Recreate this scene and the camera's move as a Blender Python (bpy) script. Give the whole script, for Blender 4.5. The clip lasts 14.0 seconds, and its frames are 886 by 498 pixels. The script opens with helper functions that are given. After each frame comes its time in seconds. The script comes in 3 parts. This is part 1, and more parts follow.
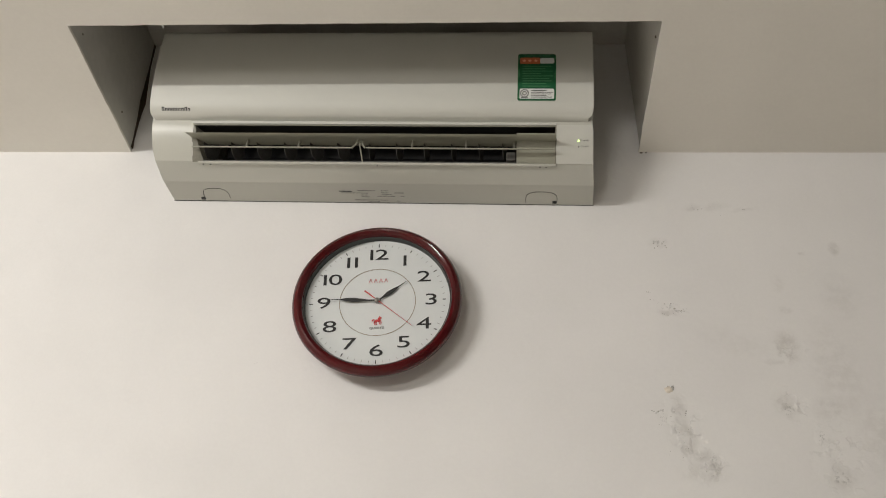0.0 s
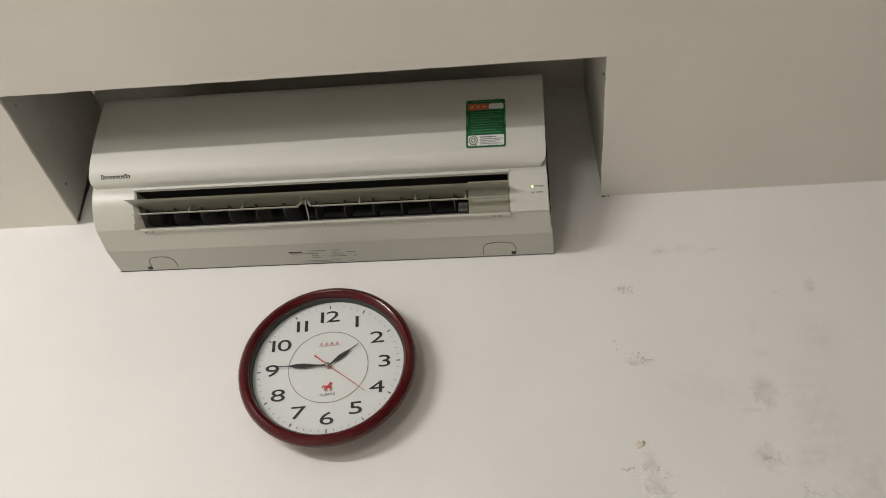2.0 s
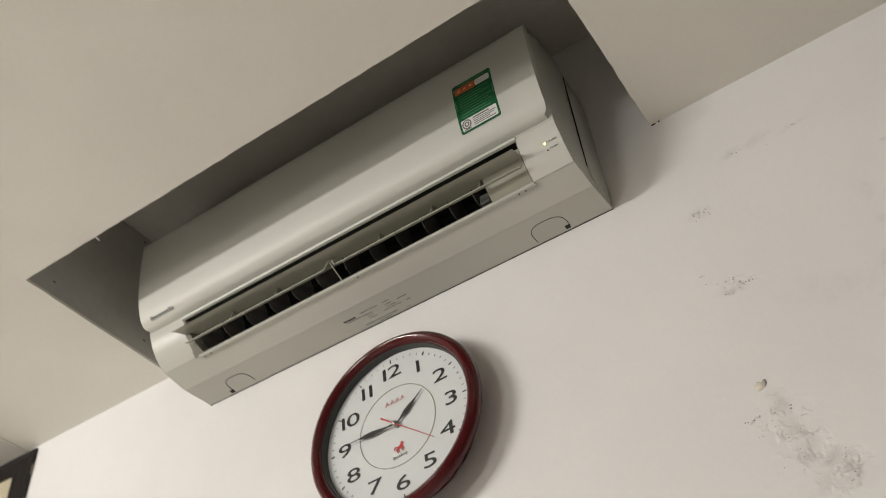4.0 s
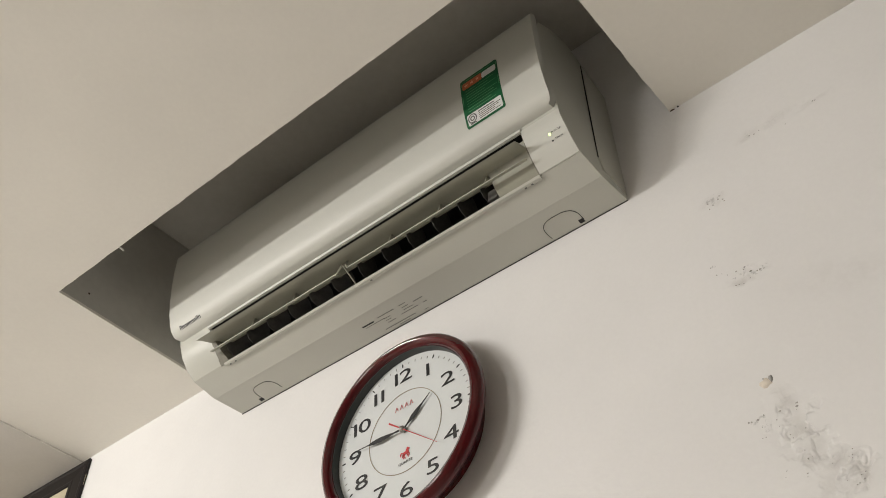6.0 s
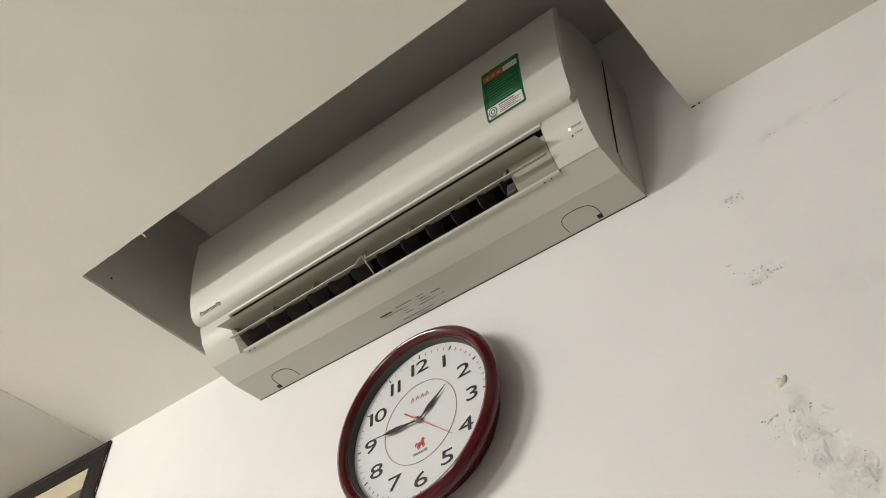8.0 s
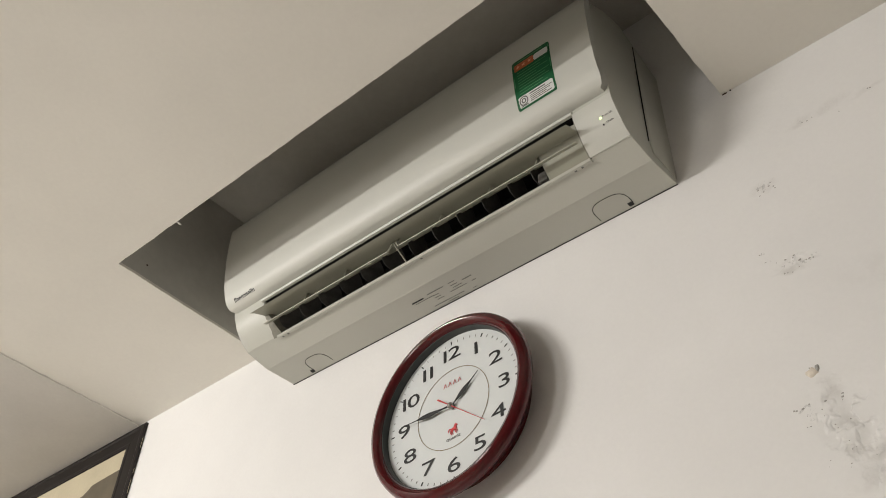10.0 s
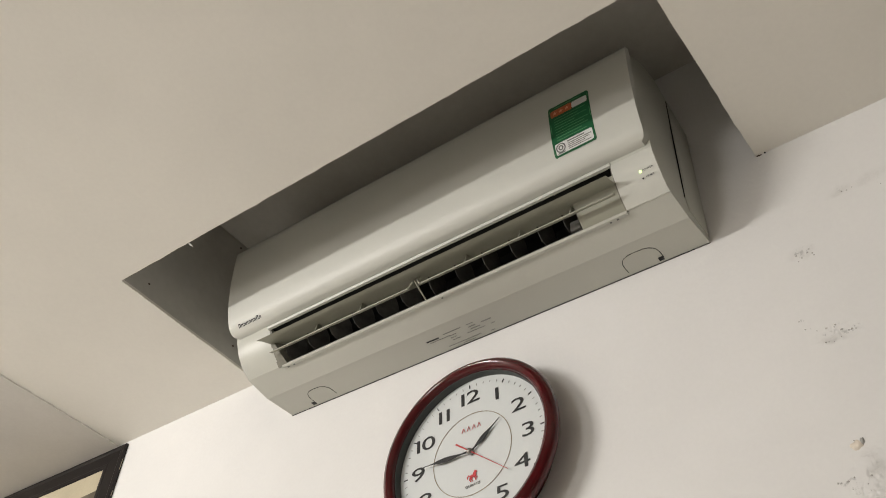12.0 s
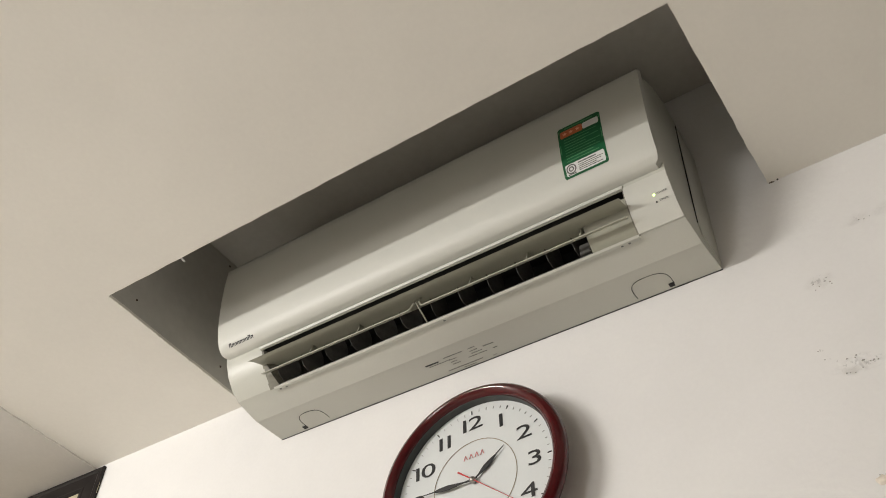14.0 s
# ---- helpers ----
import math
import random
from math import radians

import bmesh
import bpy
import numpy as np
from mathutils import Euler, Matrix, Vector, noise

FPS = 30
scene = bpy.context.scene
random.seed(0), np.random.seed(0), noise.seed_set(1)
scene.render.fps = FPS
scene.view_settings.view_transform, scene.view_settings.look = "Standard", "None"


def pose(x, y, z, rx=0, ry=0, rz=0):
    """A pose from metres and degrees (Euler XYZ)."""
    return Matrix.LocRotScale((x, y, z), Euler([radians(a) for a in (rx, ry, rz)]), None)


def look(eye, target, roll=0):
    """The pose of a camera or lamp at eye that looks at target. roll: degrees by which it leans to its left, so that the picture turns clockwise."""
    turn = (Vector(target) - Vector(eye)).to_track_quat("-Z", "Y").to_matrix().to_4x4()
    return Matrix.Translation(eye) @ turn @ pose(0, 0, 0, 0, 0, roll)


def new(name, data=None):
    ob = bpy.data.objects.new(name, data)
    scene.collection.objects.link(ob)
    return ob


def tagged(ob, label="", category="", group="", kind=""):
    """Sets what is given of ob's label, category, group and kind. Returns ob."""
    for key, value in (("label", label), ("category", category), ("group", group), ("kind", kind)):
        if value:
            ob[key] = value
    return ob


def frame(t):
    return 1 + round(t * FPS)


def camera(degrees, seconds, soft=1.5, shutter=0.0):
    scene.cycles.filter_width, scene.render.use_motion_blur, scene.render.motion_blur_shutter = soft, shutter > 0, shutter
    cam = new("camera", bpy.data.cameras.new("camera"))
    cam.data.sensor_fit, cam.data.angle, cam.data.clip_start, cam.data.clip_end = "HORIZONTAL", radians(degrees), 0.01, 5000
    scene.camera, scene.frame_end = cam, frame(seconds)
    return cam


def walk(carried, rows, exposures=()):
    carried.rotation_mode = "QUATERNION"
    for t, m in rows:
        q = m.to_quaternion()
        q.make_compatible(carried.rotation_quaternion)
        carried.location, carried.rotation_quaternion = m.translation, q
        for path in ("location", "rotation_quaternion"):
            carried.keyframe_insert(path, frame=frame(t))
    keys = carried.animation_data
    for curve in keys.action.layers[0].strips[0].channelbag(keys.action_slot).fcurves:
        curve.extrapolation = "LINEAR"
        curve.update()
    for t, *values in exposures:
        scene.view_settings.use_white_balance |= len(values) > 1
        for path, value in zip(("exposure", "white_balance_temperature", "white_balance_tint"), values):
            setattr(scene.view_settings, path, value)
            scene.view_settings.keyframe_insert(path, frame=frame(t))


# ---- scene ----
cam = camera(49.3, 14.0, soft=0.8, shutter=0.4)
PATH = [
    (0, (0.313, -1.599, 1.39), (0.142, 0.074, 2.474), 4.1),
    (0.5, (0.345, -1.63, 1.403), (0.167, 0.033, 2.5), 4.1),
    (1, (0.366, -1.625, 1.406), (0.192, 0.013, 2.542), 3.8),
    (1.5, (0.406, -1.576, 1.407), (0.211, 0.023, 2.592), 3.3),
    (2, (0.427, -1.504, 1.432), (0.219, 0.088, 2.625), 2.0),
    (2.5, (0.544, -1.373, 1.436), (0.192, 0.197, 2.623), 1.8),
    (3, (0.594, -1.26, 1.434), (0.131, 0.28, 2.622), -1.0),
    (3.5, (0.656, -1.151, 1.43), (0.071, 0.236, 2.747), -3.9),
    (4, (0.759, -1.084, 1.448), (0.026, 0.171, 2.822), -5.1),
    (4.2, (0.801, -1.054, 1.453), (0.012, 0.154, 2.838), -4.9),
    (6.3, (0.867, -0.931, 1.458), (-0.053, 0.149, 2.868), 0.5),
    (6.5, (0.868, -0.929, 1.457), (-0.053, 0.147, 2.87), 1.0),
    (7, (0.867, -0.937, 1.456), (-0.053, 0.144, 2.865), 1.5),
    (7.5, (0.872, -0.942, 1.46), (-0.066, 0.142, 2.855), 1.8),
    (8, (0.876, -0.943, 1.458), (-0.082, 0.135, 2.844), 2.2),
    (8.2, (0.877, -0.949, 1.458), (-0.086, 0.132, 2.838), 2.2),
    (10.3, (0.884, -0.969, 1.46), (-0.146, 0.095, 2.805), 3.8),
    (10.5, (0.885, -0.97, 1.462), (-0.15, 0.088, 2.807), 4.2),
    (11, (0.866, -1.001, 1.463), (-0.144, 0.074, 2.814), 4.3),
    (11.5, (0.824, -1.032, 1.469), (-0.136, 0.063, 2.841), 4.2),
    (12, (0.783, -1.055, 1.487), (-0.126, 0.06, 2.877), 4.1),
    (12.5, (0.739, -1.071, 1.499), (-0.114, 0.053, 2.916), 4.0),
    (13, (0.715, -1.067, 1.503), (-0.105, 0.046, 2.947), 4.2),
    (13.5, (0.714, -1.053, 1.499), (-0.107, 0.045, 2.955), 4.6),
    (14, (0.714, -1.055, 1.506), (-0.121, 0.06, 2.94), 3.8),
]
walk(cam, [(t, look(eye, target, roll)) for t, eye, target, roll in PATH],
     exposures=[(0, -0.08), (1.5, -0.04), (3, -0.06), (4.2, 0.05), (6.3, 0.15), (8.2, 0.18), (10.3, 0.12), (12, 0.14), (14, 0.24)])

# ---- light ----
world = bpy.data.worlds.new("world")
scene.world = world
world.use_nodes = True
world.node_tree.nodes["Background"].inputs[0].default_value = (0.9, 0.95, 1.0, 1)
world.node_tree.nodes["Background"].inputs[1].default_value = 0.02


def room_lamp(name, place, target, length, width, watts, colour):
    """A level lamp parallel to the wall, turned towards target."""
    data = bpy.data.lights.new(name, "AREA")
    data.shape, data.size, data.size_y = "RECTANGLE", length, width
    data.energy, data.color = watts, colour
    ob = new(name, data)
    ob.matrix_basis = look(place, target)
    return ob


# the room's long tube high up behind the camera, and an unseen broad fill added to lift the panel's shaded top
WHITE = (1.0, 0.965, 0.915)
room_lamp("side_lamp", (-1.82, -2.70, 2.50), (-1.45, 0.0, 0.6), 1.2, 0.09, 62, WHITE)
room_lamp("rear_fill", (-0.55, -3.45, 1.95), (-0.30, 0.0, 2.10), 0.6, 0.5, 13.5, WHITE)


# ---- materials ----
def material(name, colour, rough=0.5, metal=0.0, grain=0.0, grain_scale=200.0, blotch=0.0, blotch_scale=6.0, bump=0.0, bump_scale=300.0, spec=0.5, coat=0.0):
    """A surface with fine grain, large blotches and fine relief at real size."""
    m = bpy.data.materials.new(name)
    m.use_nodes = True
    nt = m.node_tree
    b = nt.nodes["Principled BSDF"]
    b.inputs["Base Color"].default_value = (*colour, 1)
    b.inputs["Roughness"].default_value = rough
    b.inputs["Metallic"].default_value = metal
    b.inputs["Specular IOR Level"].default_value = spec
    b.inputs["Coat Weight"].default_value = coat
    geo = nt.nodes.new("ShaderNodeNewGeometry")
    last = None
    for amount, scale in ((grain, grain_scale), (blotch, blotch_scale)):
        if not amount:
            continue
        n = nt.nodes.new("ShaderNodeTexNoise")
        n.inputs["Scale"].default_value, n.inputs["Detail"].default_value = scale, 4
        nt.links.new(geo.outputs["Position"], n.inputs["Vector"])
        r = nt.nodes.new("ShaderNodeMapRange")
        r.inputs["From Min"].default_value, r.inputs["From Max"].default_value = 0.25, 0.75
        r.inputs["To Min"].default_value, r.inputs["To Max"].default_value = 1 - amount, 1 + amount * 0.3
        nt.links.new(n.outputs["Fac"], r.inputs["Value"])
        mix = nt.nodes.new("ShaderNodeVectorMath")
        mix.operation = "MULTIPLY"
        mix.inputs[0].default_value = colour
        if last:
            nt.links.new(last.outputs[0], mix.inputs[0])
        nt.links.new(r.outputs[0], mix.inputs[1])
        last = mix
    if last:
        nt.links.new(last.outputs[0], b.inputs["Base Color"])
    if bump:
        n = nt.nodes.new("ShaderNodeTexNoise")
        n.inputs["Scale"].default_value, n.inputs["Detail"].default_value = bump_scale, 5
        nt.links.new(geo.outputs["Position"], n.inputs["Vector"])
        bp = nt.nodes.new("ShaderNodeBump")
        bp.inputs["Strength"].default_value, bp.inputs["Distance"].default_value = bump, 0.002
        nt.links.new(n.outputs["Fac"], bp.inputs["Height"])
        nt.links.new(bp.outputs[0], b.inputs["Normal"])
    return m


def math_node(nt, op, a, b=None, clamp=False):
    n = nt.nodes.new("ShaderNodeMath")
    n.operation, n.use_clamp = op, clamp
    for i, v in enumerate((a, b)):
        if v is None:
            continue
        if isinstance(v, (int, float)):
            n.inputs[i].default_value = v
        else:
            nt.links.new(v, n.inputs[i])
    return n.outputs[0]


def noise_node(nt, vector, scale, detail=4.0, rough=0.6):
    n = nt.nodes.new("ShaderNodeTexNoise")
    n.inputs["Scale"].default_value, n.inputs["Detail"].default_value, n.inputs["Roughness"].default_value = scale, detail, rough
    nt.links.new(vector, n.inputs["Vector"])
    return n.outputs["Fac"]


def ramp(nt, value, lo, hi, to_lo=0.0, to_hi=1.0):
    n = nt.nodes.new("ShaderNodeMapRange")
    n.interpolation_type = "SMOOTHSTEP"
    nt.links.new(value, n.inputs["Value"])
    for key, v in (("From Min", lo), ("From Max", hi), ("To Min", to_lo), ("To Max", to_hi)):
        n.inputs[key].default_value = v
    return n.outputs[0]


# damp stains of the wall: x, z, half width, half height, turn in degrees, strength
SPECKS = [(0.566, 2.449, 0.012, 0.010, 0, 1.0), (0.579, 2.449, 0.012, 0.010, 0, 0.7), (0.549, 2.336, 0.004, 0.003, 0, 1.0), (0.556, 2.322, 0.004, 0.004, 0, 0.8), (0.583, 2.306, 0.016, 0.007, 20, 0.9),
          (0.606, 2.298, 0.012, 0.005, 10, 1.0), (0.596, 2.300, 0.004, 0.004, 0, 1.0), (0.552, 2.092, 0.012, 0.005, 0, 0.9), (0.562, 2.083, 0.006, 0.010, 0, 0.8), (0.640, 2.013, 0.005, 0.014, 10, 0.8),
          (0.776, 2.106, 0.010, 0.012, 0, 0.9), (0.826, 2.056, 0.006, 0.010, 0, 1.0), (0.848, 1.983, 0.014, 0.018, 20, 0.9), (-0.181, 2.166, 0.003, 0.003, 0, 0.9), (0.649, 2.535, 0.009, 0.006, 0, 0.5)]
SMUDGE = [(0.645, 2.533, 0.020, 0.010, 10, 0.4), (0.693, 2.538, 0.030, 0.012, 10, 0.28), (0.745, 2.531, 0.030, 0.006, 10, 0.3), (0.573, 2.448, 0.022, 0.014, 0, 0.35), (0.585, 2.292, 0.022, 0.007, 0, 0.5),
          (0.590, 2.105, 0.014, 0.030, 12, 0.45), (0.598, 2.052, 0.018, 0.040, 20, 0.5), (0.640, 1.990, 0.022, 0.024, 0, 0.58), (0.612, 2.018, 0.040, 0.016, -20, 0.5), (0.790, 2.235, 0.030, 0.030, 30, 0.5),
          (0.797, 2.208, 0.016, 0.016, 0, 0.4), (0.797, 2.303, 0.014, 0.011, 0, 0.42), (0.772, 2.112, 0.020, 0.030, 20, 0.55), (0.850, 1.985, 0.030, 0.030, 0, 0.45), (0.765, 2.195, 0.020, 0.008, 0, 0.45),
          (0.843, 2.428, 0.010, 0.006, 0, 0.4), (0.905, 2.440, 0.012, 0.018, 0, 0.45), (0.872, 2.180, 0.050, 0.120, 10, 0.22), (0.900, 2.330, 0.040, 0.060, 0, 0.18), (0.850, 2.110, 0.040, 0.030, 0, 0.30),
          (0.790, 2.360, 0.012, 0.022, 0, 0.25), (0.930, 2.060, 0.050, 0.090, 0, 0.25), (0.700, 2.235, 0.080, 0.030, -15, 0.12), (0.625, 1.985, 0.050, 0.025, 0, 0.35)]
PEEL = [(0.600, 2.060, 0.040, 0.070, 25, 1.0), (0.636, 1.992, 0.040, 0.030, 0, 1.0), (0.590, 2.300, 0.035, 0.014, 0, 0.8), (0.785, 2.115, 0.030, 0.040, 0, 0.7), (0.795, 2.225, 0.035, 0.035, 0, 0.6),
        (0.700, 2.535, 0.060, 0.014, 0, 0.25), (0.850, 2.020, 0.060, 0.080, 0, 0.5)]


def wall_material():
    m = material("wall_paint", (0.795, 0.785, 0.775), rough=0.6, spec=0.25)
    nt = m.node_tree
    b = nt.nodes["Principled BSDF"]
    geo = nt.nodes.new("ShaderNodeNewGeometry")
    pos = geo.outputs["Position"]
    warp = nt.nodes.new("ShaderNodeTexNoise")
    warp.inputs["Scale"].default_value, warp.inputs["Detail"].default_value = 60, 3
    nt.links.new(pos, warp.inputs["Vector"])
    shift = nt.nodes.new("ShaderNodeVectorMath")
    shift.operation = "MULTIPLY_ADD"
    nt.links.new(warp.outputs["Color"], shift.inputs[0])
    shift.inputs[1].default_value = (0.016, 0.0, 0.016)
    off = nt.nodes.new("ShaderNodeVectorMath")
    off.operation = "ADD"
    off.inputs[1].default_value = (-0.008, 0.0, -0.008)
    nt.links.new(pos, off.inputs[0])
    nt.links.new(off.outputs[0], shift.inputs[2])

    def marks(rows, sharp):
        total = 0.0
        for x, z, rx, rz, turn, strength in rows:
            mp = nt.nodes.new("ShaderNodeMapping")
            mp.vector_type = "TEXTURE"
            mp.inputs["Location"].default_value = (x - 0.003, 0, z)
            mp.inputs["Rotation"].default_value = (0, -radians(turn), 0)
            mp.inputs["Scale"].default_value = (rx, 1, rz)
            nt.links.new(shift.outputs[0], mp.inputs["Vector"])
            ln = nt.nodes.new("ShaderNodeVectorMath")
            ln.operation = "LENGTH"
            nt.links.new(mp.outputs[0], ln.inputs[0])
            total = math_node(nt, "MAXIMUM", ramp(nt, ln.outputs["Value"], sharp, 1.2, strength, 0.0), total)
        return total

    speck = math_node(nt, "MULTIPLY", marks(SPECKS, 0.5), ramp(nt, noise_node(nt, pos, 150, 3), 0.50, 0.66))
    smudge = math_node(nt, "MULTIPLY", marks(SMUDGE, 0.1), ramp(nt, noise_node(nt, pos, 48, 6), 0.34, 0.66, 0.12, 1.0))
    edge = math_node(nt, "ABSOLUTE", math_node(nt, "SUBTRACT", noise_node(nt, shift.outputs[0], 24, 3), 0.5))
    peel_zone = marks(PEEL, 0.3)
    line = math_node(nt, "MULTIPLY", peel_zone, ramp(nt, edge, 0.004, 0.050, 1.0, 0.0))
    line = math_node(nt, "MULTIPLY", line, ramp(nt, noise_node(nt, pos, 35, 2), 0.45, 0.6))
    plain = ramp(nt, noise_node(nt, pos, 3.5, 5), 0.3, 0.7, 0.955, 1.0)
    fine = ramp(nt, noise_node(nt, pos, 150, 3), 0.3, 0.7, 0.985, 1.0)
    shade = math_node(nt, "MULTIPLY", plain, fine)

    def tint_rgb(colour_in, mask, colour, amount):
        mix = nt.nodes.new("ShaderNodeMix")
        mix.data_type = "RGBA"
        nt.links.new(math_node(nt, "MULTIPLY", mask, amount, True), mix.inputs[0])
        if isinstance(colour_in, tuple):
            mix.inputs[6].default_value = colour_in
        else:
            nt.links.new(colour_in, mix.inputs[6])
        mix.inputs[7].default_value = (*colour, 1)
        return mix.outputs[2]

    base = tint_rgb((0.795, 0.785, 0.775, 1), smudge, (0.42, 0.40, 0.37), 0.9)
    base = tint_rgb(base, line, (0.40, 0.385, 0.37), 0.36)
    base = tint_rgb(base, speck, (0.14, 0.14, 0.135), 0.45)
    mul = nt.nodes.new("ShaderNodeVectorMath")
    mul.operation = "MULTIPLY"
    nt.links.new(base, mul.inputs[0])
    nt.links.new(shade, mul.inputs[1])
    nt.links.new(mul.outputs[0], b.inputs["Base Color"])
    height = math_node(nt, "ADD", math_node(nt, "MULTIPLY", noise_node(nt, pos, 90, 5), 0.25), math_node(nt, "MULTIPLY", noise_node(nt, pos, 9, 3), 0.9))
    height = math_node(nt, "SUBTRACT", height, math_node(nt, "MULTIPLY", math_node(nt, "MULTIPLY", peel_zone, ramp(nt, noise_node(nt, shift.outputs[0], 24, 3), 0.45, 0.55)), 1.3))
    bp = nt.nodes.new("ShaderNodeBump")
    bp.inputs["Strength"].default_value, bp.inputs["Distance"].default_value = 0.35, 0.004
    nt.links.new(height, bp.inputs["Height"])
    nt.links.new(bp.outputs[0], b.inputs["Normal"])
    return m


M_WALL = wall_material()
M_CEIL = material("ceiling_paint", (0.83, 0.805, 0.745), rough=0.75, spec=0.2, grain=0.02, grain_scale=120, blotch=0.05, blotch_scale=4, bump=0.15, bump_scale=25)
# ceiling paint darkened to carry the shade beyond the joint
M_SHADECEIL = material("shaded_ceiling_paint", (0.66, 0.635, 0.595), rough=0.8, spec=0.2, grain=0.03, grain_scale=120, blotch=0.10, blotch_scale=5, bump=0.15, bump_scale=25)
M_FILLER = material("joint_filler", (0.76, 0.74, 0.69), rough=0.8, grain=0.2, grain_scale=90)
M_BOARD = material("recess_board", (0.60, 0.585, 0.545), rough=0.8, spec=0.2, grain=0.06, grain_scale=60, blotch=0.12, blotch_scale=7, bump=0.1, bump_scale=60)
M_PLAIN = material("room_paint", (0.62, 0.595, 0.56), rough=0.7, grain=0.03, blotch=0.05)
M_BOUNCECUT = material("bounce_cut_paint", (0.30, 0.285, 0.26), rough=0.7, grain=0.03, blotch=0.05)
M_FLOOR = material("floor_tile", (0.62, 0.58, 0.52), rough=0.3, grain=0.05, blotch=0.1)
M_PLASTIC = material("white_plastic", (0.540, 0.540, 0.487), rough=0.32, spec=0.45, grain=0.015, grain_scale=300, blotch=0.03, blotch_scale=5, bump=0.02, bump_scale=900)
M_PANEL = material("panel_plastic", (0.597, 0.597, 0.55), rough=0.42, spec=0.4, grain=0.01, grain_scale=250, blotch=0.025, blotch_scale=5)
# yellowed, and darkened further to carry the shade under the panel
M_CREAM = material("yellowed_shaded_plastic", (0.34, 0.337, 0.272), rough=0.4, grain=0.04, grain_scale=120, blotch=0.08, blotch_scale=14)
# grime, with the shade inside the outlet mixed into the tone
M_CHEEK = material("grimy_shaded_plastic", (0.24, 0.23, 0.19), rough=0.5, grain=0.15, grain_scale=120, blotch=0.25, blotch_scale=30)
M_DUCTSHADE = material("duct_shade", (0.012, 0.012, 0.012), rough=0.6, grain=0.2, grain_scale=90)
M_VANE = material("grey_vane", (0.105, 0.10, 0.092), rough=0.7, grain=0.25, grain_scale=150, blotch=0.2, blotch_scale=40)
M_DARK = material("dark_gap", (0.02, 0.02, 0.02), rough=0.7, grain=0.2)
M_INK = material("black_ink", (0.012, 0.012, 0.013), rough=0.5, grain=0.1)
# grey of the print, and of the shade painted at the outlet lip
M_INKSHADE = material("grey_ink_and_shade", (0.16, 0.16, 0.15), rough=0.6, grain=0.1)
M_PALEINK = material("pale_grey_ink", (0.24, 0.24, 0.225), rough=0.6, grain=0.1)
# grey of the mould specks, and of the shade painted by the chip
M_MOULDSHADE = material("mould_and_chip_shade", (0.45, 0.435, 0.41), rough=0.8, grain=0.3)
M_RED = material("red_ink", (0.55, 0.04, 0.045), rough=0.5, grain=0.1)
M_FADED = material("faded_red_ink", (0.62, 0.20, 0.20), rough=0.5, grain=0.1)
M_RIM = material("red_lacquer", (0.078, 0.0052, 0.0070), rough=0.13, spec=0.45, grain=0.15, grain_scale=80, blotch=0.15, blotch_scale=20)
M_LINER = material("grey_liner", (0.042, 0.046, 0.043), rough=0.6, grain=0.1)
M_DIAL = material("dial_paper", (0.66, 0.685, 0.685), rough=0.6, spec=0.3, grain=0.015, blotch=0.02)
M_GOLD = material("brown_ring", (0.27, 0.22, 0.15), rough=0.4, grain=0.1)
M_STEEL = material("steel", (0.35, 0.33, 0.31), rough=0.3, metal=0.9, grain=0.1)
M_GREEN = material("green_sticker", (0.006, 0.105, 0.036), rough=0.38, grain=0.06, grain_scale=200, blotch=0.08, blotch_scale=25)
M_ORANGE = material("orange_print", (0.52, 0.13, 0.05), rough=0.4, grain=0.06)
M_STAR = material("pale_orange_print", (0.80, 0.40, 0.24), rough=0.4, grain=0.06)
M_LIME = material("pale_green_print", (0.09, 0.27, 0.12), rough=0.4, grain=0.06)
M_WHITE = material("white_print", (0.74, 0.75, 0.73), rough=0.4, grain=0.03)
M_WOOD = material("dark_wood", (0.0065, 0.0035, 0.0034), rough=0.42, spec=0.3, grain=0.25, grain_scale=60, blotch=0.2, blotch_scale=9)
M_MAT = material("beige_mat", (0.50, 0.44, 0.31), rough=0.6, grain=0.06, blotch=0.1, blotch_scale=12)
M_PRINT = material("brown_print", (0.15, 0.125, 0.085), rough=0.4, grain=0.25, grain_scale=30, blotch=0.4, blotch_scale=9)
M_CHIP = material("bare_plaster", (0.74, 0.67, 0.58), rough=0.8, grain=0.15, grain_scale=250, bump=0.3, bump_scale=300)
M_RUST = material("rusty_steel", (0.09, 0.06, 0.045), rough=0.6, metal=0.3, grain=0.3)
M_LED = bpy.data.materials.new("green_led")
M_LED.use_nodes = True
M_LED.node_tree.nodes["Principled BSDF"].inputs["Base Color"].default_value = (0.5, 0.9, 0.2, 1)
M_LED.node_tree.nodes["Principled BSDF"].inputs["Emission Color"].default_value = (0.75, 1.0, 0.35, 1)
M_LED.node_tree.nodes["Principled BSDF"].inputs["Emission Strength"].default_value = 2.0


# ---- mesh helpers ----
def root_matrix(ob):
    while ob.parent:
        ob = ob.parent
    return ob.matrix_basis


def link(name, bm, mat, smooth=False, crisp=38):
    bmesh.ops.recalc_face_normals(bm, faces=bm.faces)
    me = bpy.data.meshes.new(name)
    bm.to_mesh(me)
    bm.free()
    me.materials.append(mat)
    if smooth:
        me.polygons.foreach_set("use_smooth", [True] * len(me.polygons))
        me.set_sharp_from_angle(angle=radians(crisp))
    return new(name, me)


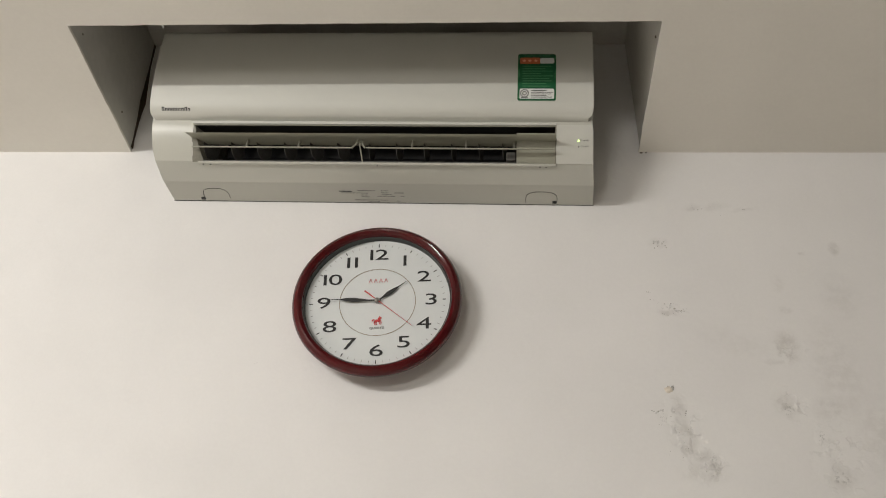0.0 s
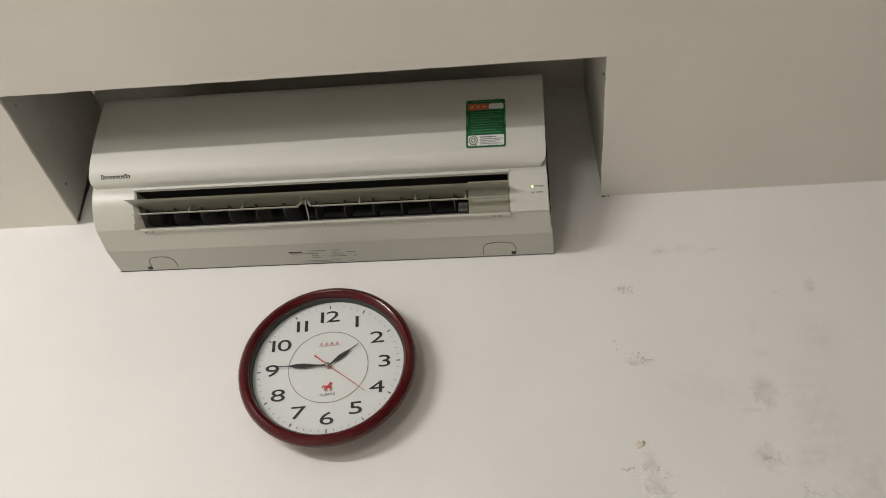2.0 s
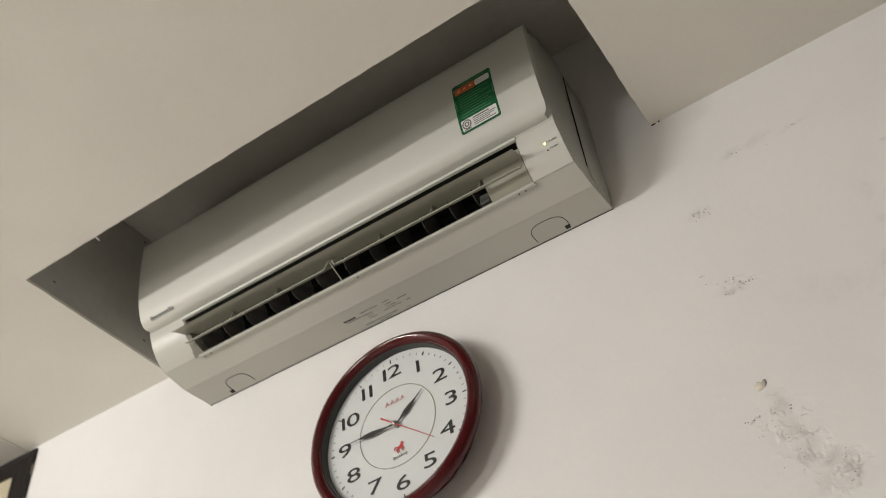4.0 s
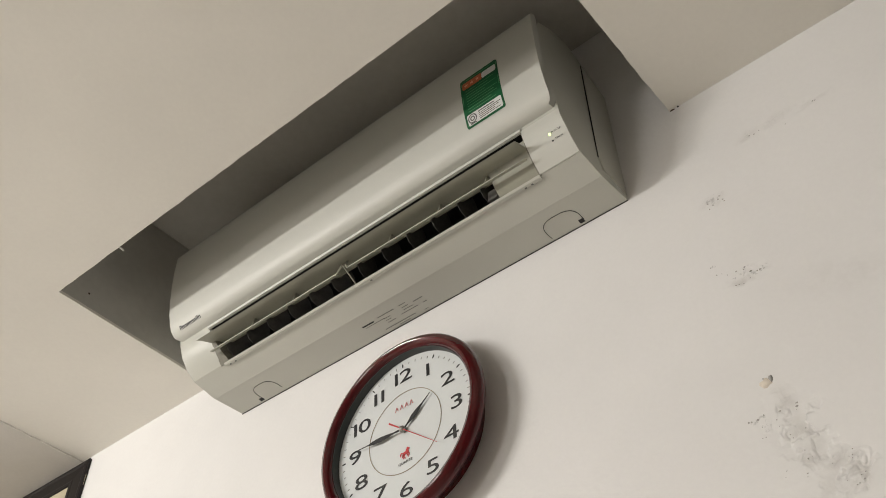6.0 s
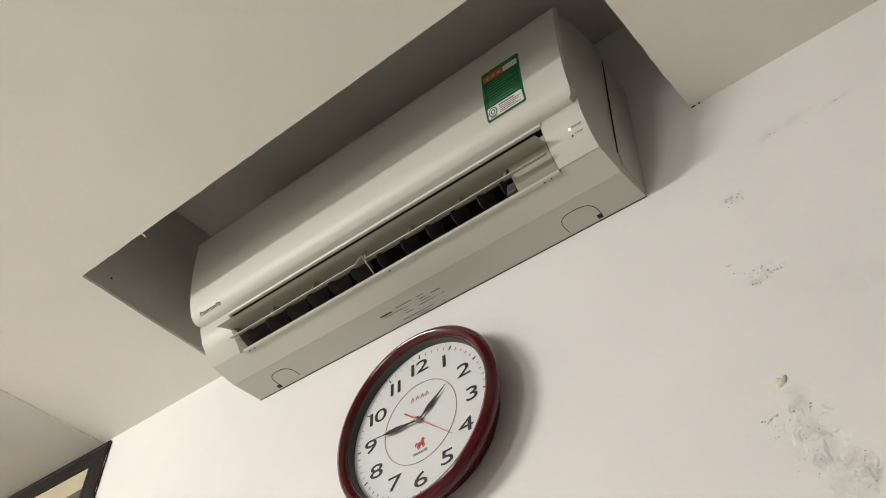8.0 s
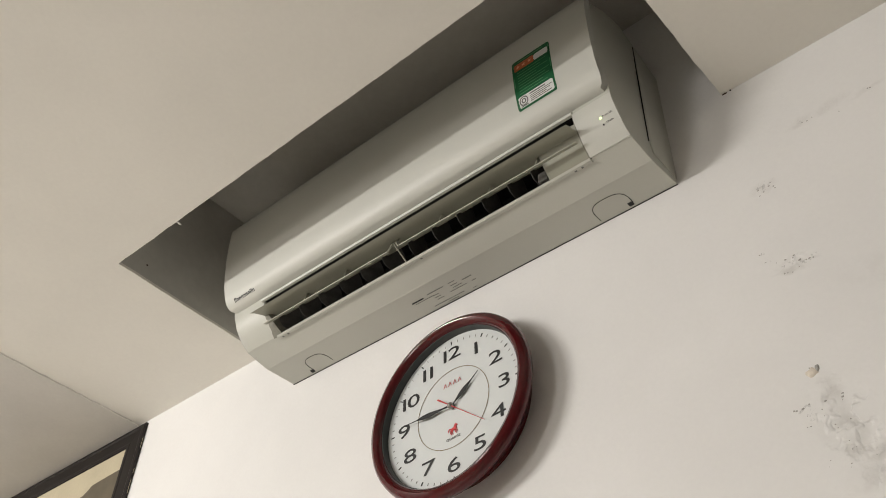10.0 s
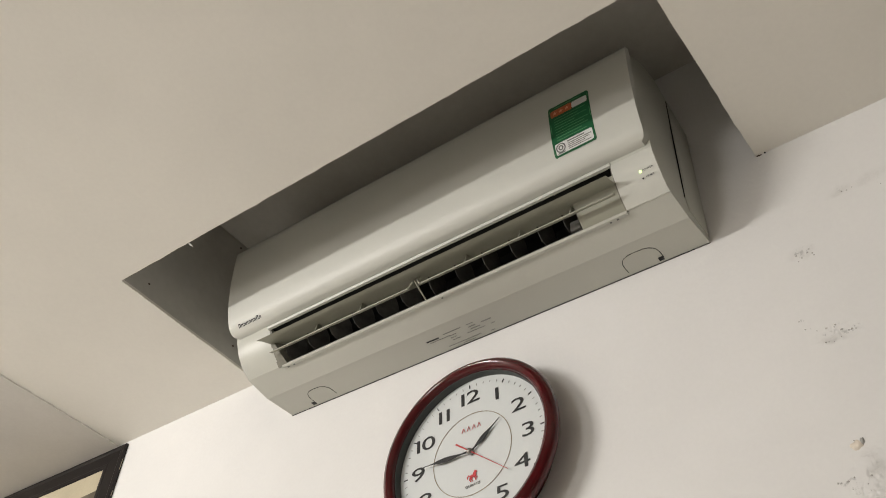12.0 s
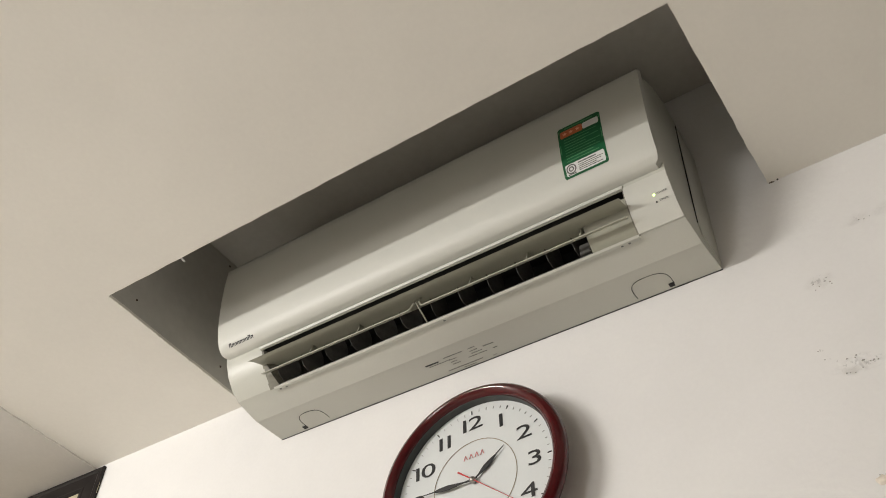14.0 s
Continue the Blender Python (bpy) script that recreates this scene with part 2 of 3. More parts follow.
def part(name, bm, mat, parent, label="", local=False, smooth=False, crisp=38):
    """One mesh part under a thing or a part; bm in world places, or in the thing's own if local."""
    if not local:
        bm.transform(root_matrix(parent).inverted())
    ob = link(name, bm, mat, smooth, crisp)
    ob.parent = parent
    return tagged(ob, label) if label else ob


def thing(name, m, label, category, group=""):
    ob = new(name)
    ob.matrix_basis = m
    ob.empty_display_size = 0.05
    return tagged(ob, label, category, group)


def box(x0, x1, y0, y1, z0, z1, bevel=0.0, bm=None, seg=2):
    bm = bm or bmesh.new()
    r = bmesh.ops.create_cube(bm, size=1, matrix=Matrix.Translation(((x0 + x1) / 2, (y0 + y1) / 2, (z0 + z1) / 2)) @ Matrix.Diagonal((x1 - x0, y1 - y0, z1 - z0, 1)))
    if bevel:
        es = {e for v in r["verts"] for e in v.link_edges}
        bmesh.ops.bevel(bm, geom=list(es), offset=bevel, segments=seg, affect="EDGES", profile=0.6)
    return bm


def loft(rows, closed=False, caps=True):
    """A skin across x through rows of (y, z, x_left, x_right); closed joins the last row to the first."""
    bm = bmesh.new()
    ls = [bm.verts.new((r[2], r[0], r[1])) for r in rows]
    rs = [bm.verts.new((r[3], r[0], r[1])) for r in rows]
    n = len(rows)
    for i in range(n if closed else n - 1):
        j = (i + 1) % n
        bm.faces.new((ls[i], rs[i], rs[j], ls[j]))
    if closed and caps:
        bm.faces.new(ls)
        bm.faces.new(rs[::-1])
    return bm


def prism(points, depth, m):
    """A flat outline (in x, y) given a thickness, laid by the pose m."""
    bm = bmesh.new()
    lo = [bm.verts.new((x, y, 0)) for x, y in points]
    hi = [bm.verts.new((x, y, depth)) for x, y in points]
    bm.faces.new(lo[::-1])
    bm.faces.new(hi)
    n = len(points)
    for i in range(n):
        bm.faces.new((lo[i], lo[(i + 1) % n], hi[(i + 1) % n], hi[i]))
    bm.transform(m)
    return bm


def rod(points, r, seg=8):
    """A round bar through points."""
    bm = bmesh.new()
    rings = []
    pts = [Vector(p) for p in points]
    for i, p in enumerate(pts):
        d = (pts[min(i + 1, len(pts) - 1)] - pts[max(i - 1, 0)]).normalized()
        q = d.to_track_quat("Z", "Y")
        rings.append([bm.verts.new(p + q @ Vector((r * math.cos(2 * math.pi * k / seg), r * math.sin(2 * math.pi * k / seg), 0))) for k in range(seg)])
    for a, b in zip(rings, rings[1:]):
        for k in range(seg):
            bm.faces.new((a[k], a[(k + 1) % seg], b[(k + 1) % seg], b[k]))
    bm.faces.new(rings[0][::-1])
    bm.faces.new(rings[-1])
    return bm


def lathe(profile, seg=96):
    """A ring turned about the y axis from a closed outline of (radius, y)."""
    bm = bmesh.new()
    rings = [[bm.verts.new((r * math.cos(2 * math.pi * k / seg), y, r * math.sin(2 * math.pi * k / seg))) for r, y in profile] for k in range(seg)]
    n = len(profile)
    for k in range(seg):
        a, b = rings[k], rings[(k + 1) % seg]
        for i in range(n):
            bm.faces.new((a[i], a[(i + 1) % n], b[(i + 1) % n], b[i]))
    return bm


def lettering(body, size, m, stretch=1.0, depth=0.0, bold=0.0):
    """Writing in the built-in font as a mesh, centred on the pose m."""
    cu = bpy.data.curves.new("lettering", "FONT")
    cu.body, cu.size, cu.align_x, cu.align_y, cu.extrude, cu.offset, cu.resolution_u = body, size, "CENTER", "CENTER", depth, bold, 3
    ob = bpy.data.objects.new("lettering", cu)
    scene.collection.objects.link(ob)
    me = bpy.data.meshes.new_from_object(ob.evaluated_get(bpy.context.evaluated_depsgraph_get()))
    bm = bmesh.new()
    bm.from_mesh(me)
    bpy.data.objects.remove(ob)
    bpy.data.curves.remove(cu)
    bpy.data.meshes.remove(me)
    bm.transform(m @ Matrix.Diagonal((stretch, 1, 1, 1)))
    return bm


# ---- the room ----
def setting(name, bm, mat, label):
    return tagged(link(name, bm, mat), label, "room", kind="structure")


def ceil_z(x):
    return 2.669 + 0.009 * x


BEND = -0.987      # joint of the ceiling boards
RX0, RX1, RY = -0.546, 0.5435, -0.369      # the cut-out round the air conditioner
TOP = 2.985

setting("wall_north", box(-2.65, 3.4, 0.0, 0.12, 0.0, 3.05), M_WALL, "white painted wall with damp stains and peeling paint")
setting("wall_west", box(-2.77, -2.65, -3.72, 0.12, 0.0, 3.05), M_PLAIN, "plain off-white painted side wall")
# unseen wall, its dark tone chosen to keep bounce off the right side
setting("wall_east", box(3.4, 3.52, -3.72, 0.12, 0.0, 3.05), M_BOUNCECUT, "unseen side wall, darkened to cut bounced light")
setting("wall_south", box(-2.65, 3.4, -3.72, -3.6, 0.0, 3.05), M_PLAIN, "plain off-white painted wall")
setting("floor", box(-2.77, 3.52, -3.72, 0.12, -0.1, 0.0), M_FLOOR, "plain beige tiled floor")


def ceiling():
    """Boards with a slightly ragged cut-out against the wall."""
    bm = bmesh.new()
    rng = random.Random(4)

    def ragged(a, b, n, sideways):
        pts = []
        for i in range(n + 1):
            f = i / n
            k = 0.0 if i in (0, n) else rng.gauss(0, 0.0004)
            pts.append((a[0] + (b[0] - a[0]) * f + k * sideways[0], a[1] + (b[1] - a[1]) * f + k * sideways[1]))
        return pts

    cut = ragged((RX0, 0.002), (RX0 + 0.006, RY - 0.003), 18, (1, 0)) + ragged((RX0 + 0.006, RY - 0.003), (RX1 + 0.003, RY), 50, (0, 1))[1:] + ragged((RX1 + 0.003, RY), (RX1, 0.002), 18, (1, 0))[1:]

    def slab(pts, z_of):
        lo = [bm.verts.new((x, y, z_of(x))) for x, y in pts]
        hi = [bm.verts.new((x, y, z_of(x) + 0.006)) for x, y in pts]
        bm.faces.new(lo)
        bm.faces.new(hi[::-1])
        for i in range(len(pts)):
            j = (i + 1) % len(pts)
            bm.faces.new((lo[i], hi[i], hi[j], lo[j]))

    slab([(BEND, 0.002)] + cut + [(3.4, 0.002), (3.4, -3.6), (BEND, -3.6)], ceil_z)
    return bm


tagged(link("ceiling", ceiling(), M_CEIL), "off-white false ceiling with a rectangular cut-out", "ceiling", kind="structure")


def ceiling_strip():
    """The boards beyond the joint, hanging a trifle lower, their shade put into the paint."""
    bm = bmesh.new()
    rng = random.Random(9)
    joint = [(BEND + rng.gauss(0, 0.0008), 0.002 - 3.602 * k / 120) for k in range(121)]
    outline = [(-2.65, 0.002)] + joint + [(-2.65, -3.6)]
    lo = [bm.verts.new((x, y, ceil_z(BEND) - 0.0030 + (x - BEND) * 0.010)) for x, y in outline]
    hi = [bm.verts.new((x, y, ceil_z(BEND) + 0.011)) for x, y in outline]
    bm.faces.new(lo)
    bm.faces.new(hi[::-1])
    for k in range(len(outline)):
        n = (k + 1) % len(outline)
        bm.faces.new((lo[k], hi[k], hi[n], lo[n]))
    return bm


tagged(link("ceiling_strip_west", ceiling_strip(), M_SHADECEIL), "ceiling boards beyond a rough joint, shade put into their paint", "ceiling", kind="structure")


def joint_crack():
    """The uneven filler line along the joint."""
    bm = bmesh.new()
    rng = random.Random(12)
    prev = None
    for k in range(91):
        y = -0.002 - 1.2 * k / 90
        x = BEND + rng.gauss(0, 0.0009)
        w = 0.0009 + abs(rng.gauss(0, 0.0006))
        ring = [bm.verts.new((x - w, y, ceil_z(BEND) - 0.0032)), bm.verts.new((x, y, ceil_z(BEND) - 0.0036)), bm.verts.new((x + w, y, ceil_z(BEND) - 0.0001))]
        if prev:
            bm.faces.new((prev[0], prev[1], ring[1], ring[0]))
            bm.faces.new((prev[1], prev[2], ring[2], ring[1]))
        prev = ring
    return bm


part("joint_filler", joint_crack(), M_FILLER, bpy.data.objects["ceiling_strip_west"], "uneven grey filler along the joint")
setting("recess_slab", box(-2.65, 3.4, -3.6, 0.0, TOP, TOP + 0.06), M_BOARD, "grey upper slab above the false ceiling")


def recess_board(name, rows):
    """A lining board from rows of (x, y) at its foot and at its top."""
    bm = bmesh.new()
    lo = [bm.verts.new((x, y, ceil_z(x) + 0.004)) for x, y in rows[0]]
    hi = [bm.verts.new((x, y, TOP - 0.001)) for x, y in rows[1]]
    bm.faces.new(lo)
    bm.faces.new(hi[::-1])
    for k in range(4):
        bm.faces.new((lo[k], hi[k], hi[(k + 1) % 4], lo[(k + 1) % 4]))
    return setting(name, bm, M_BOARD, "dull white board lining the ceiling cut-out")


def strip(x0, x1, y0, y1):
    return [(x0, y0), (x1, y0), (x1, y1), (x0, y1)]


# the east board leans in over the unit, the west one a little outwards
lining_w = recess_board("recess_lining_west", ([(RX0 - 0.012, RY), (RX0 + 0.0056, RY), (RX0 - 0.0004, -0.001), (RX0 - 0.012, -0.001)], strip(RX0 - 0.030, RX0 - 0.019, RY, -0.001)))
lining_e = recess_board("recess_lining_east", (strip(RX1 + 0.004, RX1 + 0.015, RY, -0.001), strip(RX1 - 0.015, RX1 - 0.004, RY, -0.001)))
lining_s = recess_board("recess_lining_south", (strip(RX0 - 0.012, RX1 + 0.012, RY - 0.013, RY - 0.002), strip(RX0 - 0.030, RX1 + 0.012, RY - 0.013, RY - 0.002)))


def corner_gap():
    """The dark open joint between the west lining board and the wall."""
    bm = bmesh.new()
    rng = random.Random(17)
    prev = None
    for k in range(13):
        f = k / 12
        x, z, w = RX0 - 0.0008 - 0.018 * f, 2.672 + (TOP - 2.675) * f, 0.0016 + abs(rng.gauss(0, 0.0012)) + 0.006 * math.exp(-((f - 0.45) / 0.18) ** 2)
        ring = [bm.verts.new(p) for p in ((x - 0.001, -0.0035 - w, z), (x + 0.0012, -0.0030 - w, z), (x + w, -0.0008, z), (x - 0.001, -0.0008, z))]
        if prev:
            for i in range(4):
                bm.faces.new((prev[i], prev[(i + 1) % 4], ring[(i + 1) % 4], ring[i]))
        prev = ring
    return bm


part("corner_gap", corner_gap(), M_RUST, lining_w, "dark open joint along the wall")


def screw(x, y, z, side, parent):
    bm = bmesh.new()
    bmesh.ops.create_cone(bm, cap_ends=True, segments=10, radius1=0.0029, radius2=0.0021, depth=0.002, matrix=Matrix.Translation((x, y, z)) @ Matrix.Rotation(radians(90) * side, 4, "Y"))
    return part("screw", bm, M_RUST, parent, "small rusty screw head")


for y, z in ((-0.314, 2.702), (-0.085, 2.705), (-0.118, 2.968)):
    screw(RX0 - 0.0004 - 0.0163 * y * (1 - (z - 2.67) / 0.31) - (z - 2.67) * 0.058, y, z, 1, lining_w)
for y, z in ((-0.300, 2.705),):
    screw(RX1 + 0.0035 - (z - 2.67) * 0.061, y, z, -1, lining_e)


def flake(cx, cy, cz, w, h, mat, name, label, seed, parent, flat="y"):
    """A small uneven domed chip lying on a wall or a ceiling edge."""
    rng = random.Random(seed)
    pts = [(w * math.cos(a) * rng.uniform(0.65, 1.1), h * math.sin(a) * rng.uniform(0.65, 1.1)) for a in [2 * math.pi * k / 12 for k in range(12)]]
    bm = bmesh.new()
    rings = [[bm.verts.new((x * f, y * f, t)) for x, y in pts] for f, t in ((1.0, 0.0), (0.8, 0.0012), (0.35, 0.0019))]
    for a, c in zip(rings, rings[1:]):
        for k in range(12):
            bm.faces.new((a[k], a[(k + 1) % 12], c[(k + 1) % 12], c[k]))
    bm.faces.new(rings[0][::-1])
    bm.faces.new(rings[-1])
    bm.transform(pose(cx, cy, cz, 90, 0, 0) if flat == "y" else pose(cx, cy, cz, 180, 0, 0))
    return part(name, bm, mat, parent, label, smooth=True)


north = bpy.data.objects["wall_north"]
flake(0.571, 0.0, 2.1355, 0.0085, 0.0072, M_CHIP, "paint_chip", "loose chip of bare tan plaster", 3, north)
# second flake paints the shaded hollow at the chip's edge
flake(0.5775, 0.0, 2.1385, 0.0030, 0.0055, M_MOULDSHADE, "paint_chip", "grey flake painting the shade beside the paint chip", 5, north)
flake(0.549, 0.0, 2.6725, 0.0048, 0.0012, M_RUST, "crumb", "dark crumb at the ceiling corner", 6, north)
flake(0.559, 0.0, 2.6735, 0.0019, 0.0019, M_DARK, "crumb", "dark crumb at the ceiling corner", 7, north)
ceil_ob = bpy.data.objects["ceiling"]

# clusters of dark crumbs on the damp wall: x, z, radius
CLUSTER_A = [(0.543, 2.336, 0.0011), (0.548, 2.32, 0.0011), (0.562, 2.312, 0.0008), (0.574, 2.311, 0.0013), (0.586, 2.312, 0.0013), (0.584, 2.309, 0.0011), (0.592, 2.301, 0.0017), (0.6, 2.297, 0.0013)]
CLUSTER_B = [(0.604, 2.297, 0.0017), (0.609, 2.296, 0.0011), (0.579, 2.287, 0.0011), (0.569, 2.29, 0.0013), (0.573, 2.289, 0.0011), (0.589, 2.291, 0.0008), (0.576, 2.137, 0.0017), (0.569, 2.142, 0.0011)]
CLUSTER_C = [(0.539, 2.094, 0.0013), (0.542, 2.093, 0.0013), (0.55, 2.093, 0.0015), (0.553, 2.082, 0.0013), (0.558, 2.096, 0.0013), (0.55, 2.068, 0.0013), (0.554, 2.068, 0.0015), (0.577, 2.093, 0.0015)]
CLUSTER_D = [(0.571, 2.084, 0.0017), (0.572, 2.075, 0.0011), (0.598, 2.095, 0.0013), (0.597, 2.091, 0.0015), (0.596, 2.087, 0.0013), (0.581, 2.06, 0.0017), (0.583, 2.055, 0.0017), (0.599, 2.061, 0.0015)]
CLUSTER_E = [(0.591, 2.036, 0.0013), (0.592, 2.025, 0.0017), (0.597, 2.026, 0.0013), (0.587, 2.009, 0.0017), (0.586, 2.005, 0.0013), (0.639, 2.018, 0.0015), (0.637, 2.012, 0.0015), (0.636, 2.008, 0.0017)]
CLUSTER_F = [(0.639, 1.987, 0.0017), (0.641, 1.982, 0.0017), (0.635, 1.979, 0.0017), (0.644, 1.989, 0.0013), (0.632, 1.978, 0.0013), (0.566, 2.02, 0.0013), (0.563, 2.013, 0.0011), (0.624, 1.986, 0.0008)]
CLUSTER_G = [(0.615, 2.01, 0.0011), (0.562, 2.447, 0.0013), (0.563, 2.436, 0.0009), (0.569, 2.44, 0.0011), (0.578, 2.446, 0.0015), (0.584, 2.442, 0.0016), (0.586, 2.438, 0.0013), (0.581, 2.451, 0.0009)]
CLUSTER_H = [(0.646, 2.531, 0.0011), (0.653, 2.529, 0.0011), (0.661, 2.531, 0.0007), (0.697, 2.516, 0.0007), (0.741, 2.531, 0.0011), (0.744, 2.53, 0.0011)]


def specks():
    """Small dark crumbs of mould, one low uneven bead each, in clusters."""
    rng = random.Random(21)
    bm = bmesh.new()
    for x, z, r in CLUSTER_A + CLUSTER_B + CLUSTER_C + CLUSTER_D + CLUSTER_E + CLUSTER_F + CLUSTER_G + CLUSTER_H:
        r *= 0.55 if z < 2.09 and x < 0.66 else 1.15
        pts = [(r * math.cos(a) * rng.uniform(0.6, 1.35), r * math.sin(a) * rng.uniform(0.45, 1.0)) for a in [2 * math.pi * k / 7 for k in range(7)]]
        lo = [bm.verts.new((x + p, -0.0001, z + q)) for p, q in pts]
        hi = [bm.verts.new((x + p * 0.6, -0.0009, z + q * 0.6)) for p, q in pts]
        bm.faces.new(hi)
        for k in range(7):
            bm.faces.new((lo[k], lo[(k + 1) % 7], hi[(k + 1) % 7], hi[k]))
    return bm


tagged(part("mould_specks", specks(), M_MOULDSHADE, north), kind="stuff")


# ---- the air conditioner ----
def panel_y(z):
    """Depth of the front panel's bulged face at a height."""
    rows = [(2.6195, -0.169), (2.622, -0.1740), (2.627, -0.1795), (2.634, -0.1845), (2.645, -0.1895), (2.665, -0.1960), (2.690, -0.2012), (2.730, -0.2066), (2.770, -0.2095), (2.806, -0.2100)]
    for (z0, y0), (z1, y1) in zip(rows, rows[1:]):
        if z <= z1:
            return y0 + (y1 - y0) * max(0.0, (z - z0) / (z1 - z0))
    return rows[-1][1]


def on_panel(x0, x1, z0, z1, lift, cut=0.0, n=6):
    """A thin sheet that follows the panel's bulge, with clipped corners."""
    bm = bmesh.new()
    rows = []
    for i in range(n + 1):
        z = z0 + (z1 - z0) * i / n
        rows.append((z, cut if i in (0, n) else 0.0))
    if cut:
        rows = [(z0, cut), (z0 + cut * 0.3, cut * 0.3), (z0 + cut, 0.0)] + [(z, 0.0) for z, c in rows[1:-1]] + [(z1 - cut, 0.0), (z1 - cut * 0.3, cut * 0.3), (z1, cut)]
    outer, inner = [], []
    for z, c in rows:
        y = panel_y(z)
        outer.append([bm.verts.new((x, y - lift, z)) for x in (x0 + c, x1 - c)])
        inner.append([bm.verts.new((x, y + 0.0002, z)) for x in (x0 + c, x1 - c)])
    for i in range(len(rows) - 1):
        bm.faces.new((outer[i][0], outer[i][1], outer[i + 1][1], outer[i + 1][0]))
        bm.faces.new((outer[i][0], outer[i + 1][0], inner[i + 1][0], inner[i][0]))
        bm.faces.new((outer[i][1], inner[i][1], inner[i + 1][1], outer[i + 1][1]))
    return bm


def air_conditioner():
    ac = thing("air_conditioner", pose(0, 0, 2.536), "white plastic split air conditioner fixed to the wall, its flap open", "air conditioner")
    # shell: the outlet is left open between OX0 and OX1
    OX0, OX1 = -0.350, 0.368
    rows = [(-0.002, 2.800, -0.436, 0.440), (-0.058, 2.824, -0.436, 0.439), (-0.100, 2.842, -0.436, 0.438), (-0.150, 2.832, -0.436, 0.438), (-0.186, 2.812, -0.436, 0.437), (-0.193, 2.788, -0.436, 0.437), (-0.190, 2.720, -0.436, 0.437), (-0.172, 2.650, -0.436, 0.437),
            (-0.160, 2.624, -0.436, 0.437), (-0.158, 2.6115, -0.435, 0.437), (-0.148, 2.588, -0.434, 0.437), (-0.133, 2.566, -0.432, 0.438), (-0.116, 2.5505, -0.429, 0.440), (-0.111, 2.5485, -0.428, 0.440), (-0.069, 2.5366, -0.424, 0.443),
            (-0.067, 2.536, -0.423, 0.443), (-0.002, 2.536, -0.420, 0.446)]
    bm = bmesh.new()
    grid = []
    for y, z, xl, xr in rows:
        grid.append([bm.verts.new((x, y, z)) for x in (xl, OX0, OX1, xr)])
    for i in range(len(rows) - 1):
        for j in range(3):
            if j == 1 and 9 <= i <= 11:
                continue
            bm.faces.new((grid[i][j], grid[i][j + 1], grid[i + 1][j + 1], grid[i + 1][j]))
    bm.faces.new([g[0] for g in grid])
    bm.faces.new([g[3] for g in grid][::-1])
    bm.faces.new((grid[0][0], grid[0][1], grid[0][2], grid[0][3], grid[-1][3], grid[-1][2], grid[-1][1], grid[-1][0]))
    body = part("body", bm, M_PLASTIC, ac, smooth=True, crisp=15.5)
    # status corner plate, slightly proud
    plate = loft([(-0.1595, 2.612, 0.3688, 0.4375), (-0.1585, 2.601, 0.3688, 0.4380), (-0.1497, 2.586, 0.3688, 0.4385), (-0.1347, 2.566, 0.3688, 0.4388), (-0.118, 2.5495, 0.3688, 0.4395), (-0.112, 2.551, 0.3688, 0.4388), (-0.150, 2.600, 0.3688, 0.437)], closed=True)
    part("status_plate", plate, M_PANEL, ac, smooth=True)
    # front panel: thick bulged sheet with rounded lower corners
    pr = []
    for z in (2.6195, 2.622, 2.627, 2.634, 2.645, 2.665, 2.690, 2.730, 2.770, 2.795, 2.807):
        inset = 0.010 if z < 2.6205 else 0.004 if z < 2.624 else 0.0012 if z < 2.63 else 0.0
        pr.append((panel_y(z), z, -0.437 + 0.4 * inset, 0.438 - inset))
    pr += [(-0.206, 2.814, -0.437, 0.438), (-0.197, 2.818, -0.437, 0.438), (-0.194, 2.810, -0.437, 0.438), (-0.191, 2.720, -0.437, 0.438), (-0.173, 2.650, -0.437, 0.438), (-0.160, 2.628, -0.437, 0.438), (-0.158, 2.619, -0.428, 0.429)]
    panel = part("front_panel", loft(pr, closed=True), M_PANEL, ac, smooth=True)
    # strip under the panel, and the dark slit above the flap
    part("trim_strip", loft([(-0.1600, 2.6180, -0.352, 0.3685), (-0.1625, 2.6140, -0.352, 0.3685), (-0.1608, 2.6106, -0.352, 0.3685), (-0.156, 2.6100, -0.352, 0.3685)], closed=True), M_PANEL, ac, smooth=True)
    part("slit_rail", loft([(-0.1590, 2.6090, -0.350, 0.368), (-0.1596, 2.6078, -0.350, 0.368), (-0.1588, 2.6070, -0.350, 0.368), (-0.157, 2.6088, -0.350, 0.368)], closed=True), M_CREAM, ac)
    # duct behind the outlet, near-black to paint the shade inside
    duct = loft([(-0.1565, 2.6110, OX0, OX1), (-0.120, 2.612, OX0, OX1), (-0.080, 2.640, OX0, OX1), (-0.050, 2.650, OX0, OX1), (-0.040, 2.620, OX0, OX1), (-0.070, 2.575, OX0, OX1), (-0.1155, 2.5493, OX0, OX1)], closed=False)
    part("outlet_duct", duct, M_DUCTSHADE, ac, "air outlet, the shade inside it painted near-black")
    cheek = [(-0.157, 2.610), (-0.120, 2.612), (-0.080, 2.640), (-0.050, 2.650), (-0.040, 2.620), (-0.070, 2.575), (-0.116, 2.549), (-0.133, 2.566), (-0.148, 2.586)]
    deep = [max(0.0, min(1.0, (y + 0.157) / 0.075)) for y, z in cheek]
    part("outlet_cheek", loft([(y + 0.0008, z, OX0 - 0.002, OX0 + 0.003 + 0.034 * f) for (y, z), f in zip(cheek, deep)], closed=True), M_CHEEK, ac, "grimy plastic side of the outlet, shade put into its tone")
    part("outlet_cheek", loft([(y + 0.0008, z, OX1 - 0.002, OX1 + 0.002) for y, z in cheek], closed=True), M_CHEEK, ac, "grimy plastic side of the outlet, shade put into its tone")
